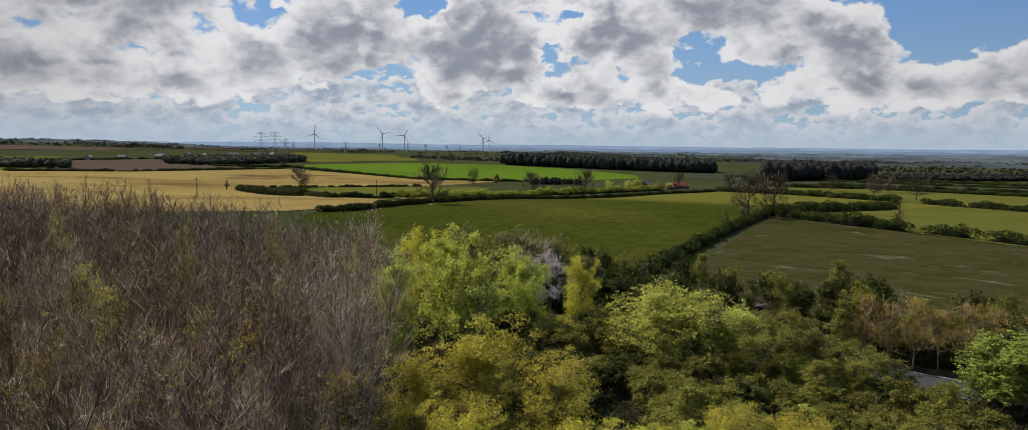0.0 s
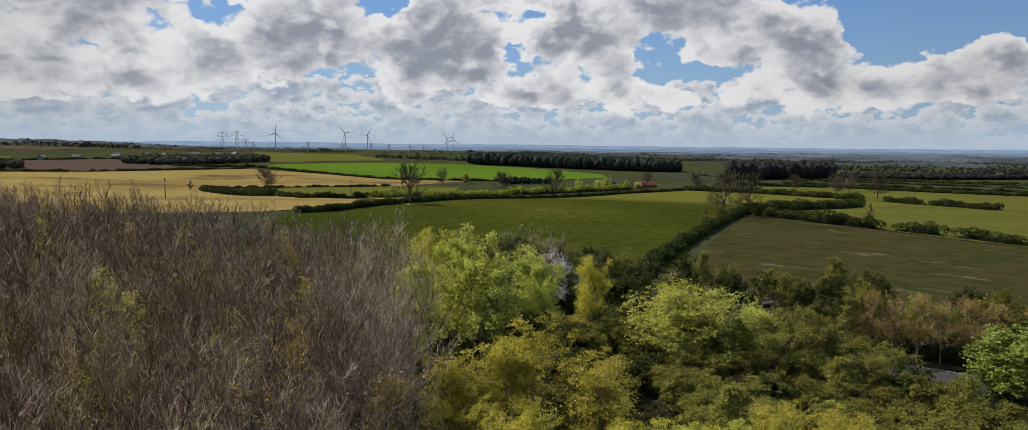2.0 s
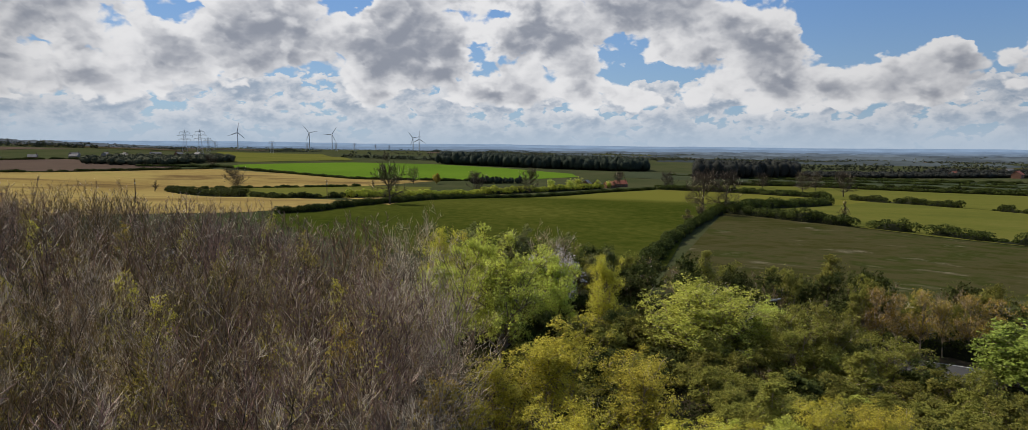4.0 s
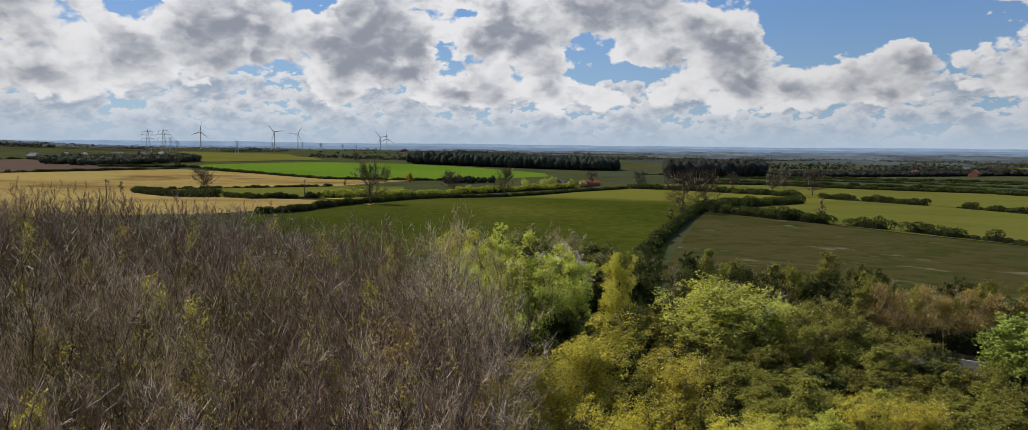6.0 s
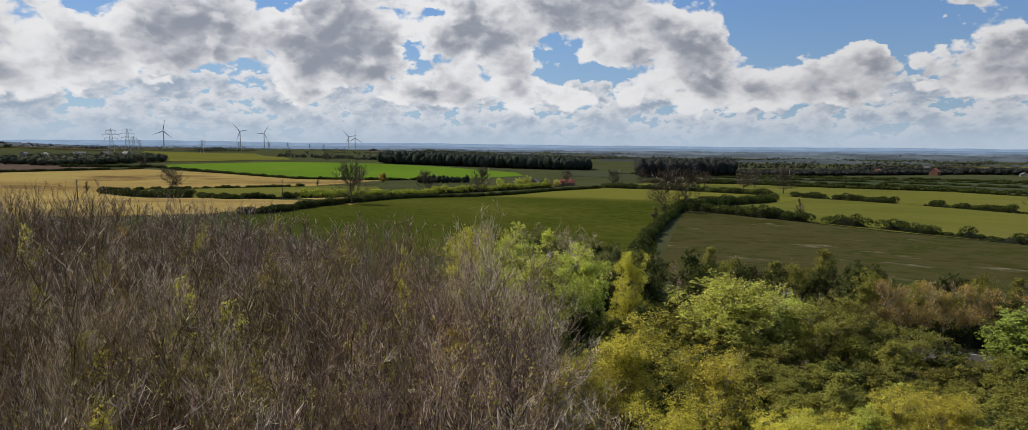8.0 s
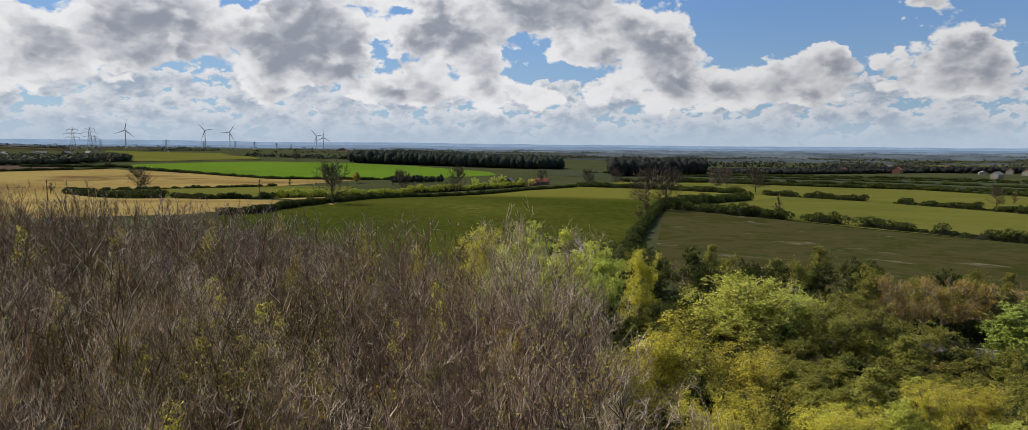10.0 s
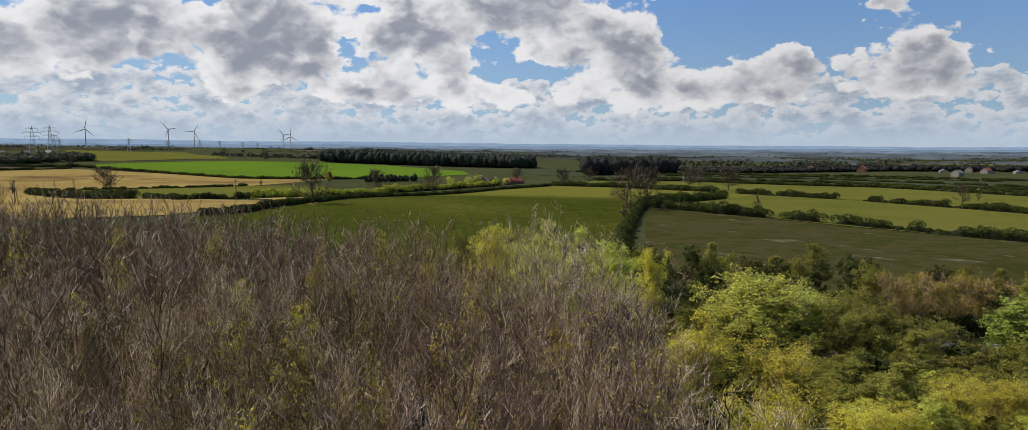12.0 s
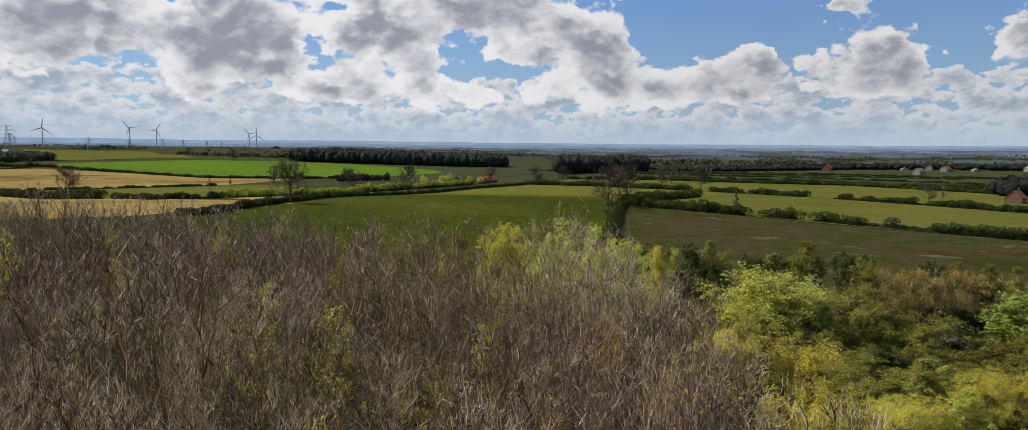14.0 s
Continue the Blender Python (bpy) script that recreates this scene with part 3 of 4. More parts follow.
for x, y in [(2.4, 86), (-16, 57), (-12, 38), (-13, 31), (-20, 40), (-18, 28), (-26, 34), (-30, 46), (-24, 55), (-36, 38), (-33, 28), (-41, 52), (-46, 60), (-28, 66), (-38, 70), (-18, 62), (-52, 46), (-22, 22), (-40, 24)]:
    spreading.place(x, y, R, R.uniform(0.85, 1.05), R.uniform(0.92, 1.06))
for x, y, sz in [(-12.5, 60, 1.38), (-10.4, 48.5, 1.1), (-13.2, 50, 1.3), (-15.4, 46, 1.25), (-11.6, 55, 1.25), (-14.5, 61, 1.2), (-11.5, 45, 1.15)]:
    spreading.place(x, y, R, R.uniform(0.95, 1.08), sz, which=1 + int(R.integers(2)), label="tall leafless plum-grey tree at the plantation's edge")
sapling = Kind("leafing_sapling", "slender young tree with scattered yellow-green leaves", "tree", "leafing saplings in the plantation", [
    (lambda k=k: tree_meshes("sapling", 180 + k, 11.5, 0.08, 0.2, 20, 2.6, 0.75, 4, 3, (2600, 0.075, 0.22, (M_YELLOW, M_BUD, M_ORANGE)[k]), "vase", 0.014, 0.2, twig=M_TWIG_OLIVE, pale=0.15, coarse=False)) for k in range(3)])
for x, y, k in [(-35, 57, 0), (-31, 53, 0), (-45, 73, 1), (-38, 48, 0), (-29, 47, 1), (-22, 49, 0), (-30, 63, 1), (-19, 57, 0), (-52, 96, 2), (-24, 71, 1), (-46, 62, 0), (-40, 84, 1), (-27, 40, 1), (-17, 44, 2), (-60, 92, 0), (-34, 98, 1), (-33, 36, 0), (-70, 108, 1)]:
    sapling.place(x, y, R, R.uniform(0.85, 1.1), R.uniform(0.9, 1.1), which=k)


# ---- leafing trees between the wood and the road ----
def kinds(name, label, category, group, seeds, *args, **more):
    return Kind(name, label, category, group, [(lambda k=k: tree_meshes(name, k, *args, **more)) for k in seeds])


lime = kinds("leafing_tree", "broad tree breaking into fresh lime-green leaf", "tree", "leafing trees by the road", (80, 81),
             10.5, 0.2, 0.12, 34, 4.4, 1.05, 6, 4, (20000, 0.10, 0.28, M_LIME), "round", 0.016, 0.2, stems=3)
sycamore = kinds("sycamore_tree", "wide domed tree in pale lime-green young leaf", "tree", "", (83, 84),
                 9.6, 0.24, 0.06, 60, 5.6, 1.05, 6, 4, (30000, 0.105, 0.36, M_LIME), "round", 0.018, 0.25, stems=2, pale=0.5)
willow = kinds("willow_tree", "bushy willow with fine yellow-green leaves", "tree", "willows at the wood's edge", (90, 91, 92),
               9.0, 0.12, 0.08, 40, 3.5, 0.95, 5, 3, (21000, 0.068, 0.26, M_YELLOW), "round", 0.012, 0.25, stems=4)
birch = kinds("birch_tree", "slim birch in thin olive-green leaf", "tree", "birches by the road", (100, 101),
              9.5, 0.12, 0.1, 34, 2.5, 0.8, 5, 4, (8000, 0.09, 0.24, M_OLIVE), "cone", 0.012, -0.02)
bronze = kinds("bronze_tree", "thin tree with young bronze-orange leaves", "tree", "bronze-leaved trees", (110, 111),
               8.5, 0.12, 0.2, 26, 2.8, 0.8, 5, 4, (1900, 0.10, 0.22, M_ORANGE), "round", 0.018, 0.2, pale=0.8)
shrub = kinds("green_shrub", "dense shrub in dark olive-green young leaf", "shrub", "shrubs along the road", (120, 121),
              5.5, 0.08, 0.03, 16, 2.9, 1.15, 3, 2, (4200, 0.15, 0.38, M_GREEN), "round", 0.016, 0.15, stems=4)
scrub = kinds("olive_shrub", "dense thicket shrub with olive leaves", "shrub", "shrubs along the road", (125, 126),
              5.5, 0.08, 0.03, 16, 2.9, 1.1, 3, 2, (4200, 0.125, 0.36, M_OLIVE), "round", 0.016, 0.2, stems=4)
twiggy = kinds("bare_shrub", "leafless brown twiggy shrub by the field", "shrub", "shrubs along the road", (128,),
               5.5, 0.07, 0.03, 24, 2.6, 0.9, 4, 4, (200, 0.06, 0.1, M_BUD), "round", 0.016, 0.2, stems=4, pale=0.2)
chestnut = kinds("chestnut_tree", "full-leaved fresh green horse chestnut", "tree", "", (131,),
                 10.0, 0.25, 0.06, 60, 5.8, 1.05, 7, 4, (36000, 0.16, 0.36, M_CHESTNUT), "round", 0.016, 0.22)
sallow = kinds("sallow_tree", "rounded grey-green sallow tree by the road", "tree", "", (145,),
               10.5, 0.14, 0.06, 34, 3.6, 1.0, 5, 3, (11000, 0.11, 0.28, M_SALLOW), "round", 0.02, 0.2, stems=3)
alder = kinds("alder_tree", "broad bushy tree in thin olive-green leaf", "tree", "", (148, 149),
              9.0, 0.14, 0.05, 40, 4.2, 1.1, 5, 4, (17000, 0.095, 0.28, M_OLIVE), "round", 0.014, 0.18, stems=4)
thorn = kinds("blackthorn", "blackthorn bush white with spring blossom", "shrub", "", (141,),
              5.5, 0.09, 0.1, 26, 2.6, 1.0, 5, 4, (6000, 0.08, 0.2, M_BLOSSOM), "round", 0.016, 0.15, stems=3)

KEY = [
    (sycamore, 16.2, 71.8, 1.38, 0.80), (sycamore, 23.8, 72.7, 0.62, 0.62), (lime, -5, 71, 1.15, 1.18), (lime, -11.5, 67, 0.85, 1.05), (lime, -8, 75, 0.9, 1.2), (lime, 1.5, 77, 0.9, 1.02),
    (willow, -12, 81, 1.05, 1.3), (willow, -8, 85, 0.9, 1.15), (willow, -18.5, 80, 0.55, 1.0), (willow, 7.3, 80.5, 0.95, 1.06),
    (sallow, 0, 97, 1.2, 1.0), (sallow, 6, 99, 1.1, 0.9), (sallow, -7, 97, 1.0, 1.0), (sallow, 11, 96, 0.9, 0.75),
    (willow, -2.4, 52.5, 1.3, 0.97), (willow, 3.2, 49.6, 1.12, 0.90), (willow, -7, 50, 1.0, 0.86), (willow, -2.7, 42.6, 0.95, 0.82), (willow, 4.6, 43.2, 0.85, 0.66), (willow, 8.6, 44.5, 0.75, 0.56),
    (birch, 12.7, 48.1, 1.15, 0.78), (willow, 14.3, 44.8, 0.72, 0.76), (lime, 11.7, 44.6, 0.55, 0.53), (lime, 9.6, 49.1, 0.42, 0.34), (willow, 17.6, 44.6, 0.9, 0.68), (lime, 17, 41, 0.7, 0.5), (willow, 20.5, 46.5, 0.8, 0.62),
    (willow, -2, 34, 0.9, 0.6), (willow, 4, 32, 0.9, 0.55), (willow, 11, 37, 1.0, 0.6), (willow, 20, 38, 1.0, 0.6),
    (alder, 24.6, 67, 1.0, 0.78), (alder, 29, 69, 1.05, 0.80), (birch, 27.5, 61, 1.2, 0.6), (alder, 32.5, 64.5, 0.85, 0.58), (birch, 46.6, 101, 1.5, 0.98),
    (bronze, -10.9, 43.5, 1.1, 1.1), (birch, 37.5, 79.5, 0.9, 0.80), (bronze, 40, 79.2, 0.95, 0.92), (bronze, 42.6, 78.6, 0.9, 0.86), (bronze, 45.2, 78, 1.0, 0.94),
    (bronze, 47.8, 77.6, 0.9, 0.88), (bronze, 50.4, 77, 1.0, 0.93), (bronze, 53.2, 76.4, 1.0, 0.9), (bronze, 56.5, 75.6, 1.1, 0.92),
    (bronze, 31, 60, 0.7, 0.33), (chestnut, 48.0, 64.6, 1.12, 0.66), (thorn, 4, 92, 1.4, 1.5), (thorn, 3, 100, 1.3, 1.1),
]
for k, x, y, s, sz in KEY:
    k.place(x, y, R, s, sz)


def clear(x, y, gap):
    return all(math.hypot(x - q[1], y - q[2]) > gap * q[3] * (1.8 if q[0] in (sycamore, chestnut) else 0.8) for q in KEY)


def road_y(x):
    """The road's middle line as y over x, near the trees."""
    return 90.6 - 0.42 * x if x < 43 else 72.5 - 0.5 * (x - 43)


# Shrub belt beyond the road.
for x in np.arange(-8, 130, 3.9):
    for off in (7.5, 11.5, 17, 23):
        px, py = x + R.uniform(-1.6, 1.6), road_y(x) + off + R.uniform(-1.3, 1.3)
        if off > 20 and px < 10 or (off < 9 and 35 < px < 59):
            continue
        k = (shrub, shrub, scrub, scrub, twiggy, birch)[int(R.choice(6, p=(0.26, 0.10, 0.24, 0.08, 0.15, 0.17)))]
        k.place(px, py, R, R.uniform(0.8, 1.2), R.uniform(0.95, 1.5) * (0.95 if off > 18 else 1.0) * (0.7 if k is birch else 1))
# Thicket on the near side of the road.
for x in np.arange(-2, 75, 2.6):
    for off in np.arange(6, 48, 3.4):
        px, py = x + R.uniform(-1.5, 1.5), road_y(x) - off + R.uniform(-2, 2)
        if py < 24 or py < 0.95 * px or px < -10 + 0.12 * off:
            continue
        if math.hypot(px - 9.5, py - 57) < 2.5 or math.hypot(px - 47, py - 63) < 10:
            continue
        seen, top = px / py, R.uniform(0.5, 0.78) * (1.15 if off < 18 else 0.85)
        if 0.325 < seen < 0.41 or 0.50 < seen < 0.615 or 0.05 < seen < 0.085:  # low growth that leaves the road in sight
            top = min(top, (24 * (1 - py / (road_y(px) + 0.5)) - 0.3) / 5.6)
        if not clear(px, py, 1.5) or top < 0.12:
            continue
        k = (shrub, scrub, lime, twiggy)[int(R.choice(4, p=(0.22, 0.62, 0.07, 0.09)))]
        k.place(px, py, R, R.uniform(0.7, 1.0) * (0.6 if k is lime else 1) * min(1.0, 0.45 + top), top * (0.5 if k is lime else 1))

# Low bushes at the foot of the willows.
for x, y in [(-8, 37), (-5, 39), (-7, 43), (-3, 45), (-6, 47), (-9, 49), (-1, 38), (2, 44), (-4, 33), (-8, 32), (1, 36), (6, 36), (-6, 54)]:
    scrub.place(x, y, R, R.uniform(0.6, 0.8), R.uniform(0.4, 0.6))

# ---- road ----
ROAD = [(-70, 142), (-30, 114), (6, 88), (29, 78.5), (43, 72.5), (80, 54), (130, 28), (200, -8)]


def ribbon(name, line, offset, width, mat, label, lift, n=160, category="road"):
    c = along(line, n)
    d = np.gradient(c, axis=0)
    nrm = np.stack([-d[:, 1], d[:, 0]], -1) / np.hypot(*d.T)[:, None]
    lo, hi = c + nrm * (offset - width / 2), c + nrm * (offset + width / 2)
    xs, ys = np.stack([lo[:, 0], hi[:, 0]]), np.stack([lo[:, 1], hi[:, 1]])
    sheet(name, xs, ys, mat, label, lift, category)


ribbon("road", ROAD, 0, 7.0, M_ASPHALT, "grey asphalt country road", 0.25)
ribbon("road_edge_line_near", ROAD, -3.2, 0.18, M_PAINT, "white painted edge line on the road", 0.256)
ribbon("road_edge_line_far", ROAD, 3.2, 0.18, M_PAINT, "white painted edge line on the road", 0.256)


# ---- hedges ----
def bushes(rng, at, radius, height, leaf, per, peak=0.0):
    """Leaf faces on the outsides of bushes that stand at the given places."""
    n = len(at)
    z = land(at[:, 0], at[:, 1])
    d = unit(rng.normal(size=(n, per, 3)))
    d[..., 2] = np.abs(d[..., 2]) * np.where(rng.random((n, per)) < 0.72, 1, -1)
    shell = rng.uniform(0.78, 1.1, (n, per, 1))
    squash = 1 - peak * np.clip(d[..., 2:3], 0, 1) * np.array([1, 1, 0])
    p = d * shell * squash * np.stack([radius, radius, height / 2], -1)[:, None]
    p = p + np.stack([at[:, 0], at[:, 1], z + height / 2], -1)[:, None]
    return blades(rng, p.reshape(-1, 3), leaf, (d * [1, 1, 1.3]).reshape(-1, 3), 0.4)


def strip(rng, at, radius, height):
    """A lumpy closed bank along the places, near-black to paint the shaded inside of a hedge."""
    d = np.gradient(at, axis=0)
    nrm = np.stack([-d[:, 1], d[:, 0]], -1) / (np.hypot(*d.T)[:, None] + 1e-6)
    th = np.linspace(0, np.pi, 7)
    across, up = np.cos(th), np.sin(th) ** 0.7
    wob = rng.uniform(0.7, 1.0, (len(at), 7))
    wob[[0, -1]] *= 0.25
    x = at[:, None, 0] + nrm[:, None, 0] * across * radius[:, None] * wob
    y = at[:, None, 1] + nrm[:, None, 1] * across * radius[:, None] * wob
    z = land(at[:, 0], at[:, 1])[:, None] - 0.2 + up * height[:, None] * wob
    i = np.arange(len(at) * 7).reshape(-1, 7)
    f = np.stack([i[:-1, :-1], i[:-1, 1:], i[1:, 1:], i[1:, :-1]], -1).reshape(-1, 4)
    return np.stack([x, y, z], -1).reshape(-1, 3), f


def hedge(line, h, wide, mat, label, leaf=0.22, per=70, gap=0.05, step=0.55, name="hedge", category="hedge"):
    rng = np.random.default_rng(int(abs(line[0][0] * 7 + line[0][1] * 13)) + 5)
    length = float(np.hypot(*np.diff(np.array(line, float), axis=0).T).sum())
    at = along(line, max(4, int(length / (wide * step))))
    at = at + rng.normal(size=at.shape) * 0.15 * wide
    n = len(at)
    swell = 0.9 + 0.22 * np.sin(np.arange(n) * 0.55 + rng.uniform(0, 6)) * rng.uniform(0.3, 1, n) + 0.1 * rng.normal(size=n)
    open_at = np.convolve(rng.random(n) < gap / 2, [1, 1, 1], "same") > 0
    swell = np.where(open_at, swell * 0.35, swell)
    rad, top = wide * rng.uniform(0.5, 0.68, n), h * swell
    ob = tagged(new(name), label, category, "field hedges")
    child("foliage", mesh_data("foliage", *bushes(rng, at, rad * np.where(open_at, 0.5, 1), top, leaf * 1.25, per * 3), mat), ob)
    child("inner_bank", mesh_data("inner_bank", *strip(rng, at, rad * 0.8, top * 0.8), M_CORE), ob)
    return ob


# Added dark strip that stands in for deep shade below the shrubs' crowns.
hedge([(x, road_y(x) + (5.4 if x < 32 else 9.0)) for x in (6, 12, 18, 24, 30, 35, 40, 43, 50, 58, 66)], 3.0, 3.0, M_HEDGE, "dark leafy strip added for the shade under roadside shrubs", 0.16, 80, 0.0)
hedge([(-58, 214), (-50, 222), (-42, 245), (-27, 278), (6, 388), (60, 460)], 2.4, 2.6, M_HEDGE, "dark clipped hedge along the green field", 0.2, 90, 0.0)
hedge([(60, 460), (104, 518), (159, 560)], 2.6, 3.0, M_HEDGE, "dark hedge with lighter leafing tops", 0.3, 60, 0.0)
hedge([(-202, 518), (-145, 440), (-110, 365)], 4.5, 4.5, M_HEDGE, "tall dark unclipped hedge", 0.35, 80, 0.02)
hedge([(-100, 345), (-80, 305), (-57, 331)], 2.6, 2.8, M_HEDGE, "low dark hedge with gaps", 0.25, 70, 0.15)
hedge([(-54, 335), (-28, 430), (10, 480)], 4.2, 4.5, M_HEDGE_LIT, "tall leafing light green hedge", 0.35, 80, 0.0)
hedge([(10, 480), (36, 510), (120, 580)], 5.0, 6.0, M_HEDGE_LIT, "tall leafing light green hedge", 0.45, 70, 0.03)
hedge([(-210, 556), (-143, 582), (-81, 606)], 2.2, 3.0, M_HEDGE, "low dark broken hedge", 0.35, 50, 0.25)
hedge([(-330, 780), (-252, 803), (-168, 744), (-93, 692), (-15, 684), (40, 690)], 2.6, 3.5, M_HEDGE, "long dark hedge below the bright field", 0.4, 50, 0.05)
hedge([(27, 130), (41, 160), (56, 189), (78, 229), (92, 253)], 2.6, 2.6, M_HEDGE, "dark hedge between green field and meadow", 0.2, 100, 0.03)
hedge([(91, 250), (108, 225), (120, 215)], 4.0, 4.0, M_HEDGE, "tall leafing hedge of dark green", 0.25, 110, 0.0)
hedge([(125, 211), (134, 204)], 4.0, 4.2, M_HEDGE, "dark rounded hedge bushes", 0.22, 120, 0.0)
hedge([(137, 201), (178, 161), (230, 133)], 4.0, 4.6, M_HEDGE, "dark rounded hedge bushes", 0.22, 110, 0.12)
hedge([(230, 133), (300, 98), (360, 66)], 3.0, 3.4, M_HEDGE, "dark green hedge by the meadow", 0.25, 80, 0.06)
hedge([(98, 262), (146, 310), (193, 358)], 4.4, 4.4, M_HEDGE, "leafing green hedge by the pasture", 0.28, 100, 0.03)
hedge([(165, 570), (200, 530), (240, 440)], 4.2, 5.0, M_HEDGE, "tall dark hedge by the lane", 0.4, 70, 0.03)
hedge([(244, 420), (262, 350)], 3.8, 4.2, M_HEDGE, "dark leafing hedge by the pasture", 0.3, 90, 0.1)
hedge([(266, 332), (275, 295), (292, 230), (330, 160), (380, 100)], 3.8, 4.2, M_HEDGE, "dark leafing hedge by the pasture", 0.3, 90, 0.1)
hedge([(235, 645), (311, 615), (364, 537), (418, 480), (435, 340), (445, 240)], 3.5, 4.0, M_HEDGE, "dark hedge far across the pasture", 0.4, 60, 0.05)


# Brambles over the floor of the thicket.
at = np.stack([R.uniform(-12, 70, 2600), R.uniform(26, 92, 2600)], -1)
at = at[(at[:, 1] > 0.95 * at[:, 0] - 4) & (at[:, 1] < np.where(at[:, 0] < 43, 90.6 - 0.42 * at[:, 0], 72.5 - 0.5 * (at[:, 0] - 43)) - 5.2)]
n = len(at)
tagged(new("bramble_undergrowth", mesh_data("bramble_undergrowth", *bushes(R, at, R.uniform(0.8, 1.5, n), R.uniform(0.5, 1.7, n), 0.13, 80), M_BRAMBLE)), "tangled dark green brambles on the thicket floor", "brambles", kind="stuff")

# ---- far woods ----
def woodland(name, poly, gap, h, r, mat, label, leaf=1.1, per=60, peak=0.0, seed=1):
    rng = np.random.default_rng(seed)
    xs, ys = [p[0] for p in poly], [p[1] for p in poly]
    at = [(x + rng.uniform(-0.4, 0.4) * gap, y + rng.uniform(-0.4, 0.4) * gap) for x in np.arange(min(xs), max(xs), gap) for y in np.arange(min(ys), max(ys), gap)]
    at = np.array([p for p in at if inside(p[0], p[1], poly)])
    rad, top = r * rng.uniform(0.75, 1.2, len(at)), h * rng.uniform(0.75, 1.15, len(at))
    ob = new(name)
    tagged(child("foliage", mesh_data(name, *bushes(rng, at, rad, top, leaf, per * 2, peak), mat), ob), kind="stuff")
    lump = 0.85 * (1 + 0.16 * rng.normal(size=(len(at), len(ICO_V), 1)))
    cv = ICO_V[None] * lump * np.stack([rad, rad, top / 2], -1)[:, None] * (1 - peak * np.clip(ICO_V[None, :, 2:3], 0, 1) * np.array([1, 1, 0]))
    cv = cv + np.stack([at[:, 0], at[:, 1], land(at[:, 0], at[:, 1]) + top / 2 - 0.1], -1)[:, None]
    cf = (np.arange(len(at))[:, None, None] * len(ICO_V) + ICO_F[None]).reshape(-1, 3)
    tagged(child("inner_mass", mesh_data(name + "_mass", cv.reshape(-1, 3), cf, mat), ob), kind="stuff")
    return tagged(ob, label, "woodland", kind="stuff")


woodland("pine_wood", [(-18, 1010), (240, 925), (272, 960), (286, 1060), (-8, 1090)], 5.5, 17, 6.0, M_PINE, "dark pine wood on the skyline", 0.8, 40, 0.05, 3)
woodland("bare_far_wood", [(262, 740), (400, 790), (430, 850), (290, 820)], 6.0, 19, 6.5, M_FARWOOD, "dark leafless wood", 0.8, 44, 0.0, 4)
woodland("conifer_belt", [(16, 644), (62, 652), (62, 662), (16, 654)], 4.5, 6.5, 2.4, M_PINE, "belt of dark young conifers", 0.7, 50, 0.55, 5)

woodland("village_trees", [(-400, 795), (-330, 790), (-262, 890), (-290, 940), (-400, 850)], 9, 8, 5.0, M_OLIVE_FAR, "belt of mixed trees round the village", 0.9, 50, 0.0, 6)
woodland("left_copse", [(-560, 690), (-440, 700), (-445, 725), (-560, 720)], 8, 9, 5.0, M_OLIVE_FAR, "copse of dull green trees", 0.9, 50, 0.0, 7)
woodland("bare_wood_east", [(430, 800), (620, 830), (900, 900), (900, 960), (450, 880)], 8, 6.5, 5.5, M_FARWOOD, "long dark leafless wood", 0.9, 36, 0.0, 8)
woodland("village_trees_east", [(650, 905), (800, 875), (960, 815), (1060, 765), (1110, 800), (900, 905), (680, 955)], 13, 10, 6.5, M_FARWOOD, "dark trees round the far village", 1.1, 50, 0.0, 9)
woodland("dark_wood_edge", [(400, 330), (440, 318), (520, 300), (540, 330), (430, 370)], 8, 13, 5.5, M_FARWOOD, "dark leafless wood by the cottages", 0.8, 60, 0.0, 10)


# ---- distant plain: hedge lines, woods and fields out to the hills ----
def far_lines():
    rng = np.random.default_rng(31)
    at, rad, top = [], [], []
    for _ in range(190):
        d, a = rng.uniform(1150, 4300), radians(rng.uniform(-42, 62))
        x, y = d * math.sin(a), d * math.cos(a)
        if -260 < x < 340 and y < 1250 or (x < -100 and rng.random() < 0.6):
            continue
        turn_by = rng.choice([0.0, 1.45]) + rng.normal() * 0.25
        n = int(rng.uniform(8, 34) if rng.random() < 0.7 else rng.uniform(20, 70))
        step = rng.uniform(6, 11) * d / 1800
        for k in range(n):
            at.append((x + math.cos(turn_by) * k * step + rng.normal() * 2, y + math.sin(turn_by) * k * step + rng.normal() * 2))
            rad.append(rng.uniform(3, 7) * d / 1800)
            top.append(rng.uniform(3, 8) if rng.random() < 0.85 else rng.uniform(8, 14))
    at = np.array(at)
    keep = np.hypot(*at.T) < 4700
    return rng, at[keep], np.array(rad)[keep], np.array(top)[keep]


_rng, _at, _rad, _top = far_lines()
tagged(new("distant_hedges", mesh_data("distant_hedges", *bushes(_rng, _at, _rad, _top, 2.2, 16), M_OLIVE_FAR)), "far hedges and tree lines on the plain", "hedge", kind="stuff")

_rng = np.random.default_rng(77)
